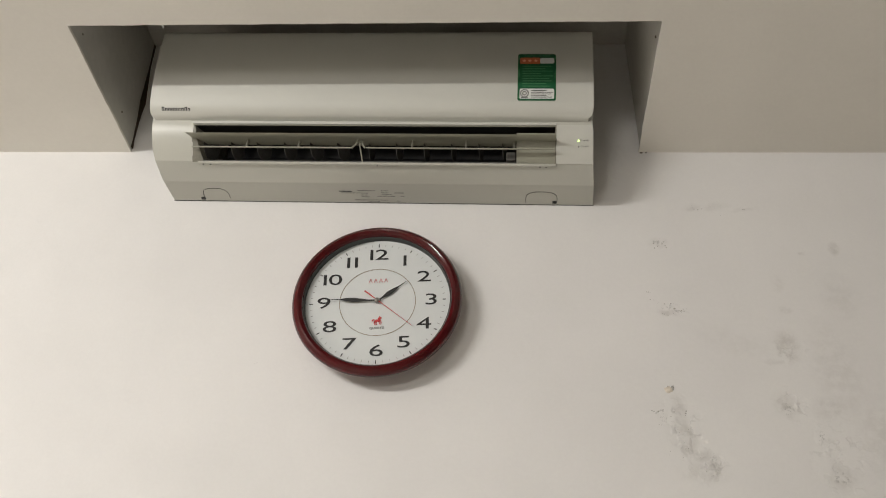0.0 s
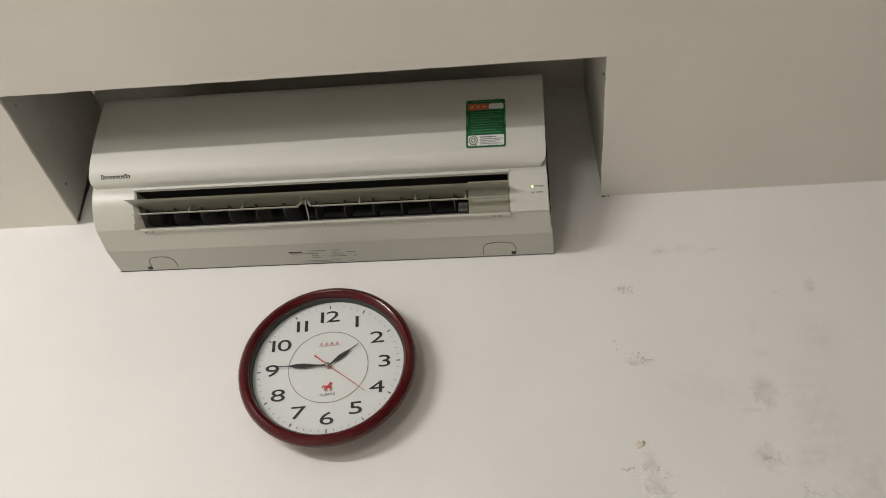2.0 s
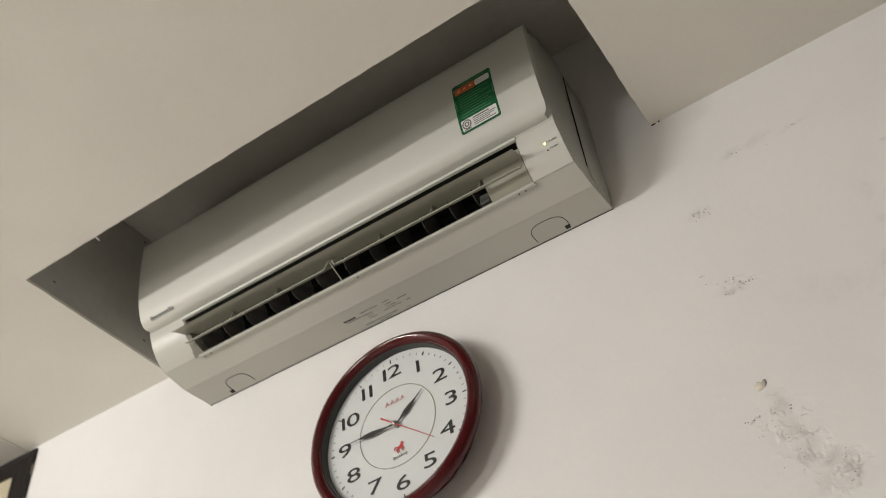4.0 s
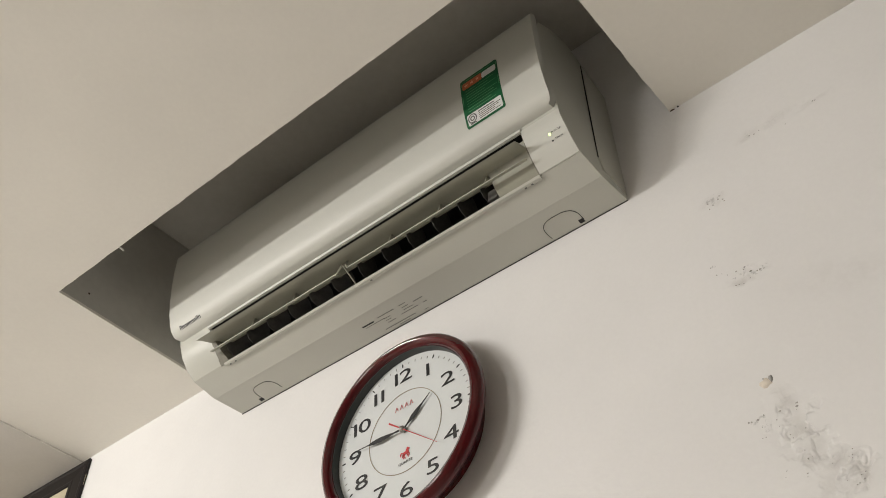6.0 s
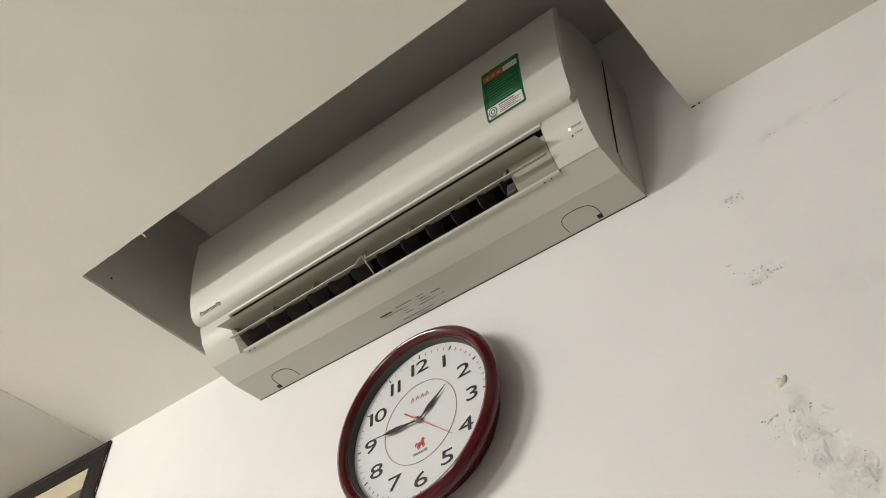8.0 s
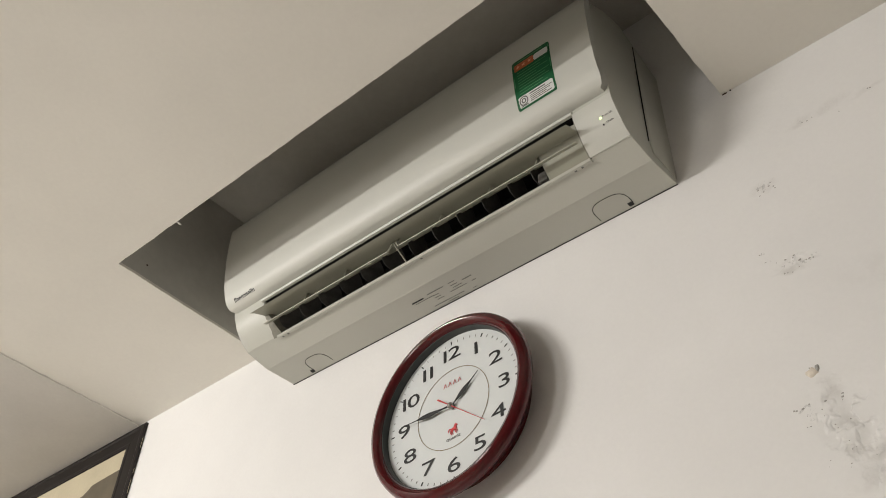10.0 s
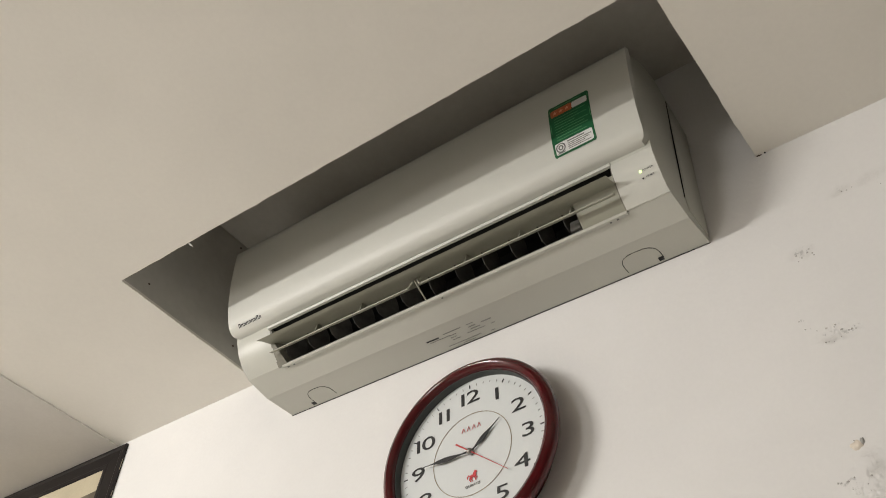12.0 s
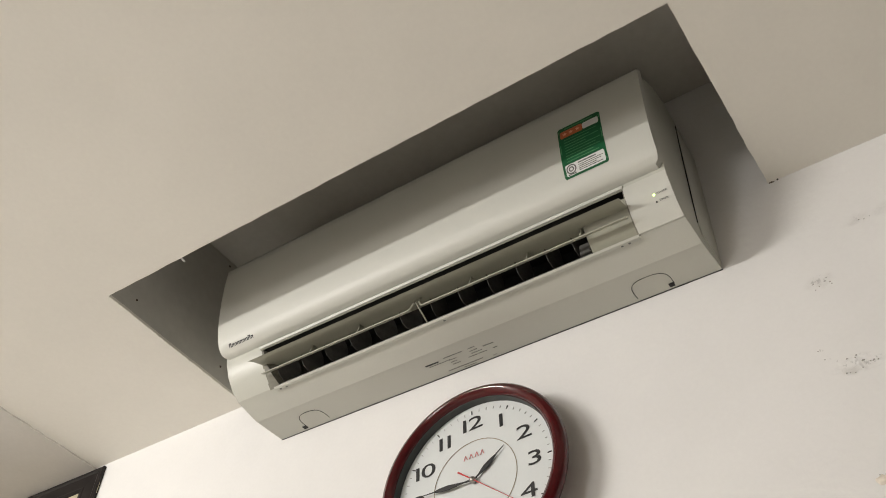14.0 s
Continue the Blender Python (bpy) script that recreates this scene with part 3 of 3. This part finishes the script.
    part("outlet_lip", loft([(-0.1165, 2.5505, OX0 + 0.010, 0.3682), (-0.1195, 2.548, OX0 + 0.010, 0.3682), (-0.1165, 2.5455, OX0 + 0.010, 0.3682), (-0.111, 2.5463, OX0 + 0.010, 0.3682), (-0.108, 2.551, OX0 + 0.010, 0.3682)], closed=True), M_PLASTIC, ac)
    # grey strip that paints the shade just above the lip
    part("lip_shade", loft([(-0.1168, 2.5512, -0.335, 0.292), (-0.1172, 2.5522, -0.335, 0.292), (-0.112, 2.5535, -0.335, 0.292), (-0.112, 2.551, -0.335, 0.292)], closed=True), M_INKSHADE, ac)
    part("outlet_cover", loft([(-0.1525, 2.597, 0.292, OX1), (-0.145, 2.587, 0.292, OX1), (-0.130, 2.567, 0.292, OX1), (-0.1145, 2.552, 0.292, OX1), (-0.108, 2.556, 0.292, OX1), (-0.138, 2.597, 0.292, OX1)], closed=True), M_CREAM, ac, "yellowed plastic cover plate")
    part("swing_motor_tab", box(0.272, 0.290, -0.120, -0.106, 2.556, 2.576, 0.002), M_VANE, ac)
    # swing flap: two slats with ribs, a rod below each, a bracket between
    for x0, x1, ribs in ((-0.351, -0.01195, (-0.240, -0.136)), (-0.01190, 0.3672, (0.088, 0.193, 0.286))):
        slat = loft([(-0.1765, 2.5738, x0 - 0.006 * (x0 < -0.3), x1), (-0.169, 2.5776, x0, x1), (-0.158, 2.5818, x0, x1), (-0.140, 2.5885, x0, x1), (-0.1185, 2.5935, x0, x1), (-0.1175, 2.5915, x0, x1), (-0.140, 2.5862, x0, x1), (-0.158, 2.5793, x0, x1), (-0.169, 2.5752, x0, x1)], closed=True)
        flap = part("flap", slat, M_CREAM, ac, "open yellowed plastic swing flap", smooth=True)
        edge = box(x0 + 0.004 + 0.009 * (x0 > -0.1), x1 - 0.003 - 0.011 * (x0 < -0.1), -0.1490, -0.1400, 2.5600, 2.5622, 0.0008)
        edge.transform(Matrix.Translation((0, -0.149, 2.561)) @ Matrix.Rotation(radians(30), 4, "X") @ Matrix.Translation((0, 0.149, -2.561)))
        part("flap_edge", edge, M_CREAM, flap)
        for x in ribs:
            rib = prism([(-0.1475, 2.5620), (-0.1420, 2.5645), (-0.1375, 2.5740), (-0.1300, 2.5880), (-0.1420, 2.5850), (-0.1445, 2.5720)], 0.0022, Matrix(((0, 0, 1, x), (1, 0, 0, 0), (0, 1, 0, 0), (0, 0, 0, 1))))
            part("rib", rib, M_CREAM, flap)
    for x0, x1 in ((-0.0285, -0.0190), (-0.0015, -0.0080)):
        part("bracket", rod([(x0, -0.1465, 2.5622), (x0 * 0.6 + x1 * 0.4, -0.147, 2.5650), (x1, -0.1465, 2.5740), (x1 * 0.8 - 0.0026, -0.141, 2.5865)], 0.0018, 6), M_CREAM, ac, smooth=True)
    part("bracket_stay", rod([(-0.0135, -0.148, 2.5745), (-0.0120, -0.137, 2.5650), (-0.0100, -0.126, 2.5560), (-0.0095, -0.117, 2.5500)], 0.0014, 6), M_CREAM, ac, smooth=True)
    # upright vanes in the outlet
    rng = random.Random(8)
    outline = [(-0.108 + 0.0225 * math.cos(2 * math.pi * k / 14) * (1.0 if k % 7 else 1.06), 2.592 + 0.030 * math.sin(2 * math.pi * k / 14)) for k in range(14)]
    for x in (-0.322, -0.268, -0.214, -0.160, -0.106, -0.052, 0.004, 0.060, 0.114, 0.168, 0.222, 0.268):
        vane = prism(outline, 0.0010, Matrix(((0, 0, 1, 0), (1, 0, 0, 0), (0, 1, 0, 0), (0, 0, 0, 1))))
        vane.transform(Matrix.Translation((x, -0.105, 0)) @ Matrix.Rotation(radians(rng.uniform(-3, 3) - (24 if x < -0.02 else 10)), 4, "Z") @ Matrix.Translation((0, 0.105, 0)))
        part("vane", vane, M_VANE, ac)
    # rear chassis with its seam on both cheeks
    for side in ((0.4200, 0.4200, 0.4200, 0.4200, 0.4200, 0.4404, 0.4430, 0.4452, 0.4470, 0.4412), (-0.4372, -0.4330, -0.4255, -0.4215, -0.4372, -0.4100, -0.4100, -0.4100, -0.4100, -0.4100)):
        places = ((-0.0655, 2.8190), (-0.0655, 2.5800), (-0.0600, 2.5560), (-0.0010, 2.5480), (-0.0010, 2.7970))
        part("rear_chassis", loft([(y, z, side[k], side[k + 5]) for k, (y, z) in enumerate(places)], closed=True), M_PLASTIC, ac)
    part("seam", rod([(0.4388 + (2.82 - z) * 0.0150, -0.0668, z) for z in (2.820, 2.750, 2.680, 2.620, 2.580)], 0.0010, 6), M_DARK, ac, "dark joint of the casing")
    part("wall_gap", box(-0.421, 0.447, -0.0016, -0.0002, 2.5354, 2.5362), M_DARK, ac)
    part("clip_hole", box(0.4440, 0.4464, -0.008, -0.004, 2.561, 2.566), M_DARK, ac)
    # pipe knock-outs, clip holes and printed lines on the underside
    for x0, x1, hole in ((-0.352, -0.298, -0.356), (0.311, 0.374, 0.369)):
        pts = []
        for k in range(13):
            a = math.pi * (1.08 - 1.12 * k / 12)
            c, s = math.cos(a), math.sin(a)
            pts.append(((x0 + x1) / 2 + (x1 - x0) / 2 * math.copysign(abs(c) ** 0.7, c), -0.018 - 0.027 * abs(s) ** 0.7 * (1 if s > 0 else -1), 2.5358))
        part("knock_out", rod(pts, 0.0006, 5), M_DARK, ac)
        part("clip_hole", box(hole - 0.0042, hole + 0.0042, -0.014, -0.006, 2.5352, 2.537), M_DARK, ac)
    for x0, x1, y, t in ((-0.066, -0.040, -0.040, 0.0022), (-0.028, 0.008, -0.043, 0.0014), (-0.062, -0.020, -0.035, 0.0006), (0.020, 0.034, -0.043, 0.001), (0.020, 0.034, -0.036, 0.001), (0.046, 0.066, -0.036, 0.0018), (0.020, 0.040, -0.030, 0.0008),
                        (-0.022, -0.008, -0.034, 0.0007), (-0.022, -0.010, -0.028, 0.0007), (-0.022, -0.006, -0.022, 0.0007), (-0.038, 0.030, -0.011, 0.0010), (-0.010, 0.014, -0.006, 0.0006), (0.010, 0.046, -0.024, 0.0008), (0.058, 0.066, -0.024, 0.001), (0.048, 0.056, -0.008, 0.0008)):
        part("printed_line", box(x0, x1, y - 0.55 * t, y + 0.55 * t, 2.5352, 2.5362), M_INK if t > 0.002 else M_PALEINK, ac)
    for x in (-0.330, -0.316, 0.338, 0.350, 0.020):
        part("clip_mark", box(x - 0.0018, x + 0.0018, -0.1130, -0.1100, 2.5455, 2.5480, 0.0005), M_INKSHADE, ac)
    # maker's name as a row of plain hollow blocks, status lamps
    for i in range(9):
        x = -0.4125 + i * 0.0066
        h = 0.0066 if i in (0, 7) else 0.0047
        for x0, x1, z0, z1 in ((x, x + 0.0017, 0, h), (x + 0.0036, x + 0.0053, 0, h), (x + 0.0017, x + 0.0036, h - 0.0018, h)):
            part("name_bar", on_panel(x0, x1, 2.6262 + z0, 2.6262 + z1, 0.0004, n=2), M_INK, panel)

    def on_plate(x, z):
        """The pose of a mark or word on the sloping status plate at a height."""
        rows = ((2.601, -0.1590), (2.586, -0.1502), (2.566, -0.1352))
        (z0, y0), (z1, y1) = rows[:2] if z > 2.586 else rows[1:]
        return pose(x, y0 + (y1 - y0) * (z0 - z) / (z0 - z1), z, 90 + math.degrees(math.atan2(y1 - y0, z0 - z1)), 0, 0)

    lamp = bmesh.new()
    bmesh.ops.create_uvsphere(lamp, u_segments=12, v_segments=8, radius=0.0020, matrix=on_plate(0.4105, 2.5825))
    part("power_lamp", lamp, M_LED, ac, "lit green status lamp", smooth=True)
    lamp = bmesh.new()
    bmesh.ops.create_uvsphere(lamp, u_segments=10, v_segments=6, radius=0.0014, matrix=on_plate(0.4108, 2.5735))
    part("timer_lamp", lamp, M_DARK, ac, "unlit status lamp", smooth=True)
    for word, z in (("POWER", 2.5830), ("TIMER", 2.5740)):
        part("lamp_word", lettering(word, 0.0040, on_plate(0.4225, z) @ Matrix.Translation((0, 0, 0.0005)), 1.3), M_INK, ac)
    # energy sticker, a little askew
    sx0, sx1, sz0, sz1 = 0.2920, 0.3660, 2.6460, 2.7510
    sticker = part("energy_sticker", on_panel(sx0, sx1, sz0, sz1, 0.0007, 0.004, 8), M_GREEN, panel, "green energy rating sticker")

    SQ = (sz1 - sz0) / 0.115
    def print_on(name, x0, x1, z0, z1, mat, lift=0.0010, cut=0.0, n=2):
        part(name, on_panel(sx0 + x0, sx0 + x1, sz0 + z0 * SQ, sz0 + z1 * SQ, lift, cut, n), mat, panel)

    print_on("sticker_edge", 0.0015, 0.0030, 0.006, 0.108, M_LIME)
    print_on("sticker_edge", 0.0715, 0.0730, 0.006, 0.108, M_LIME)
    print_on("sticker_heading", 0.012, 0.062, 0.1085, 0.1105, M_LIME)
    print_on("rating_band", 0.004, 0.043, 0.088, 0.105, M_ORANGE, 0.0010, 0.003)
    print_on("rating_band", 0.043, 0.0705, 0.089, 0.104, M_WHITE, 0.0010, 0.003)
    for k in range(3):
        cx, cz = sx0 + 0.012 + 0.0112 * k, sz0 + 0.0965 * SQ
        pts = [((0.0042 if i % 2 == 0 else 0.0018) * math.sin(math.pi * i / 5), (0.0042 if i % 2 == 0 else 0.0018) * math.cos(math.pi * i / 5)) for i in range(10)]
        part("rating_star", prism(pts, 0.0004, pose(cx, panel_y(cz) - 0.0009, cz, 90, 0, 0)), M_STAR, panel)
    for k in range(9):
        z = 0.082 - k * 0.0062
        w = (0.056, 0.044, 0.058, 0.036, 0.060, 0.052, 0.058, 0.046, 0.054)[k]
        print_on("printed_line", 0.009, 0.009 + w, z - 0.0008, z + 0.0008, M_LIME)
    print_on("sticker_box", 0.004, 0.0705, 0.004, 0.0265, M_WHITE, 0.0010, 0.0025, 3)
    c = (sx0 + 0.0135, sz0 + 0.0155 * SQ)
    for r in (0.0085, 0.0045):
        ring = bmesh.new()
        vs = []
        for k in range(20):
            a = 2 * math.pi * k / 20
            vs.append([ring.verts.new((c[0] + q * math.cos(a), panel_y(c[1] + q * math.sin(a)) - 0.0014, c[1] + q * math.sin(a))) for q in (r, r - 0.0021)])
        for k in range(20):
            a, b = vs[k], vs[(k + 1) % 20]
            ring.faces.new((a[0], b[0], b[1], a[1]))
        part("sticker_seal", ring, M_INKSHADE, panel)
    print_on("printed_line", 0.026, 0.056, 0.0205, 0.0230, M_INKSHADE, 0.0014)
    for k, w in enumerate((0.042, 0.038, 0.030, 0.040)):
        z = 0.0175 - k * 0.0034
        print_on("printed_line", 0.026, 0.026 + w, z - 0.0007, z + 0.0007, M_INKSHADE, 0.0014)
    print_on("printed_line", 0.007, 0.020, 0.0048, 0.0068, M_INKSHADE, 0.0014)
    return ac


air_conditioner()


# ---- the clock ----
def wall_clock():
    ck = thing("wall_clock", pose(0.037, 0, 2.282, 0, -4.0, 0), "round wall clock, dark red rim, white dial, on the wall", "clock")

    def put(name, bm, mat, label="", parent=None, smooth=False):
        return part(name, bm, mat, parent or ck, label, local=True, smooth=smooth)

    def face(x, z, y):
        return pose(x, y, z, 90, 0, 0)

    put("rim", lathe([(0.1220, -0.004), (0.1270, -0.003), (0.1290, -0.018), (0.1400, -0.031), (0.1540, -0.0380), (0.1585, -0.0415), (0.1598, -0.0455), (0.1580, -0.0525), (0.1535, -0.0575), (0.1480, -0.0597), (0.1425, -0.0575), (0.1395, -0.0530), (0.1385, -0.0480), (0.1385, -0.033), (0.1250, -0.024)], 120), M_RIM, "glossy dark red rim", smooth=True)
    put("liner", lathe([(0.1384, -0.049), (0.1384, -0.034), (0.1366, -0.034), (0.1372, -0.049)], 96), M_LINER, "dark grey inner ring", smooth=True)
    D = -0.0360
    dial = bmesh.new()
    bmesh.ops.create_cone(dial, cap_ends=True, segments=96, radius1=0.1375, radius2=0.1375, depth=0.008, matrix=pose(0, D + 0.004, 0, 90, 0, 0))
    dial = put("dial", dial, M_DIAL, "white printed dial")
    Y = D - 0.0006
    for k in range(60):
        a = radians(6 * k)
        hour = k % 5 == 0
        w, r0, r1 = (0.0016, 0.1225, 0.1290) if hour else (0.0006, 0.1235, 0.1275)
        m = pose(0, Y, 0, 0, 6 * k, 0)
        bm = box(-w / 2, w / 2, -0.0003, 0.0006, r0, r1)
        bm.transform(m)
        put("hour_mark" if hour else "minute_mark", bm, M_INK if hour else M_PALEINK, parent=dial)
    for k in range(1, 13):
        a = radians(30 * k)
        r = 0.1035 if k in (12, 6) else 0.1015
        x, z = r * math.sin(a), r * math.cos(a)
        digits = {10: (("1", -0.0140), ("0", 0.0060)), 11: (("1", -0.0075), ("1", 0.0075)), 12: (("1", -0.0140), ("2", 0.0060))}.get(k, ((str(k), 0.0),))
        for digit, dx in digits:
            put("numeral", lettering(digit, 0.0340, face(x + dx, z, Y), 1.72, 0.0002), M_INK, parent=dial)
    put("ring", lathe([(0.0722, Y), (0.0722, Y + 0.0004), (0.0711, Y + 0.0004), (0.0711, Y)], 80), M_GOLD, "thin brown printed ring", parent=dial)
    # maker's mark as plain shapes
    for i in range(4):
        x = -0.0190 + i * 0.0098
        for lean in (-1, 1):
            put("maker_bar", prism([(x + 0.0033 + lean * 0.0030, -0.004), (x + 0.0033 + lean * 0.0030 + 0.0012, -0.004), (x + 0.0045, 0.0042), (x + 0.0033, 0.0042)], 0.0004, face(0.001, 0.046, Y)), M_FADED, parent=dial)
    body = [(-0.0065, -0.001), (-0.004, 0.003), (0.000, 0.0035), (0.001, 0.006), (0.003, 0.009), (0.0035, 0.0105), (0.0045, 0.009), (0.0075, 0.0072), (0.0085, 0.005), (0.0065, 0.0052), (0.0055, 0.004), (0.0062, 0.001), (0.004, -0.002), (-0.002, -0.0015), (-0.005, -0.003)]
    limbs = [[(-0.0062, -0.001), (-0.0035, -0.002), (-0.0050, -0.0045), (-0.0030, -0.0085), (-0.0044, -0.0085), (-0.0070, -0.0045)], [(-0.003, -0.001), (-0.0005, -0.0015), (-0.0020, -0.0045), (0.0000, -0.0085), (-0.0014, -0.0085), (-0.0038, -0.0042)],
             [(0.003, -0.001), (0.0050, -0.0005), (0.0080, -0.0025), (0.0072, -0.0060), (0.0060, -0.0060), (0.0064, -0.0032)], [(0.0015, -0.001), (0.0040, -0.0015), (0.0048, -0.0048), (0.0060, -0.0082), (0.0046, -0.0082), (0.0032, -0.0048)],
             [(-0.0060, 0.001), (-0.0045, 0.0025), (-0.0085, 0.0045), (-0.0110, 0.0010), (-0.0100, -0.0025), (-0.0088, 0.0008), (-0.0078, 0.0022)]]
    for shape in [body] + limbs:
        put("maker_shape", prism(shape, 0.0004, face(0.001, -0.0415, Y)), M_RED, parent=dial)
    put("dial_word", lettering("QUARTZ", 0.0062, face(0.000, -0.0560, Y), 1.1, 0.0002), M_INKSHADE, parent=dial)

    def pointer(name, angle, pts, y, mat, label):
        bm = prism(pts, 0.0008, pose(0, y, 0, 90, 0, 0))
        bm.transform(pose(0, 0, 0, 0, angle, 0))
        return put(name, bm, mat, label)

    pointer("hour_pointer", 53.5, [(-0.0022, -0.004), (0.0022, -0.004), (0.0012, 0.010), (0.0044, 0.026), (0.0036, 0.036), (0.0009, 0.050), (0.0003, 0.068), (-0.0003, 0.068), (-0.0009, 0.050), (-0.0036, 0.036), (-0.0044, 0.026), (-0.0012, 0.010)], D - 0.0035, M_INK, "black hour pointer")
    pointer("minute_pointer", 274.0, [(-0.0022, -0.004), (0.0022, -0.004), (0.0012, 0.016), (0.0042, 0.044), (0.0034, 0.058), (0.0008, 0.070), (0.0003, 0.098), (-0.0003, 0.098), (-0.0008, 0.070), (-0.0034, 0.058), (-0.0042, 0.044), (-0.0012, 0.016)], D - 0.0055, M_INK, "black minute pointer")
    pointer("second_pointer", 131.0, [(-0.0014, -0.032), (0.0014, -0.032), (0.0007, 0.0), (0.0003, 0.088), (-0.0003, 0.088), (-0.0007, 0.0)], D - 0.0075, M_RED, "thin red second pointer")
    cap = bmesh.new()
    bmesh.ops.create_uvsphere(cap, u_segments=16, v_segments=10, radius=0.0055, matrix=pose(0, D - 0.0055, 0))
    put("cap", cap, M_STEEL, "steel pivot cap", smooth=True)
    stem = bmesh.new()
    bmesh.ops.create_cone(stem, cap_ends=True, segments=14, radius1=0.004, radius2=0.004, depth=0.006, matrix=pose(0, D - 0.003, 0, 90, 0, 0))
    put("stem", stem, M_STEEL, smooth=True)
    return ck


wall_clock()


# ---- the framed picture ----
def framed_picture():
    X0, X1, Z0, Z1, W, H, D = -1.755, -0.9505, 2.06, 2.6520, 0.066, 0.047, 0.0075
    fp = thing("framed_picture", pose((X0 + X1) / 2, 0, Z0), "picture in a dark wooden frame, touching the ceiling", "picture")

    def rail(a, b, c, d):
        """A mitred moulding from outer corners a, b to inner corners d, c with a raised outer edge."""
        bm = bmesh.new()
        back = [bm.verts.new((p[0], -0.0005, p[1])) for p in (a, b, c, d)]
        mid = lambda p, q, f: (p[0] + (q[0] - p[0]) * f, p[1] + (q[1] - p[1]) * f)
        prof = [(0.0, D * 0.8), (0.05, D), (0.18, D), (0.24, D * 0.78), (0.75, D * 0.66), (0.82, D * 0.74), (0.95, D * 0.7), (1.0, D * 0.35)]
        left = [back[0]] + [bm.verts.new((mid(a, d, f)[0], -h, mid(a, d, f)[1])) for f, h in prof] + [back[3]]
        right = [back[1]] + [bm.verts.new((mid(b, c, f)[0], -h, mid(b, c, f)[1])) for f, h in prof] + [back[2]]
        for i in range(len(left) - 1):
            bm.faces.new((left[i], right[i], right[i + 1], left[i + 1]))
        bm.faces.new(back)
        bm.faces.new(left)
        bm.faces.new(right[::-1])
        return bm

    o = [(X0, Z1), (X1, Z1), (X1, Z0), (X0, Z0)]
    i = [(X0 + W, Z1 - H), (X1 - W, Z1 - H), (X1 - W, Z0 + H), (X0 + W, Z0 + H)]
    for k in range(4):
        n = (k + 1) % 4
        part("frame_rail", rail(o[k], o[n], i[n], i[k]), M_WOOD, fp)
    for z0, z1 in ((2.585, 2.612), (2.520, 2.532), (2.470, 2.505)):
        part("scuff", box(X1 - 0.0003, X1 + 0.0004, -0.0048, -0.0036, z0, z1), M_MAT, fp, "pale scuff on the frame's edge")
    part("mount", box(X0 + W, X1 - W, -0.0025, -0.001, Z0 + H, Z1 - H), M_MAT, fp, "beige mount")
    part("print", prism([(X0 + W + 0.04, Z0 + W + 0.05), (X1 - W - 0.001, Z0 + W + 0.05), (X1 - W - 0.001, Z1 - H - 0.052), (X1 - W - 0.11, Z1 - H - 0.057), (X1 - W - 0.14, Z1 - H - 0.075), (X0 + W + 0.04, Z1 - H - 0.08)], 0.0004, pose(0, -0.0025, 0, 90, 0, 0)), M_PRINT, fp, "dull brown print")
    return fp


framed_picture()
flake(-0.362, RY + 0.004, 2.670, 0.0025, 0.007, M_WHITE, "plaster_chip", "white torn chip at the cut edge", 11, ceil_ob, flat="z")
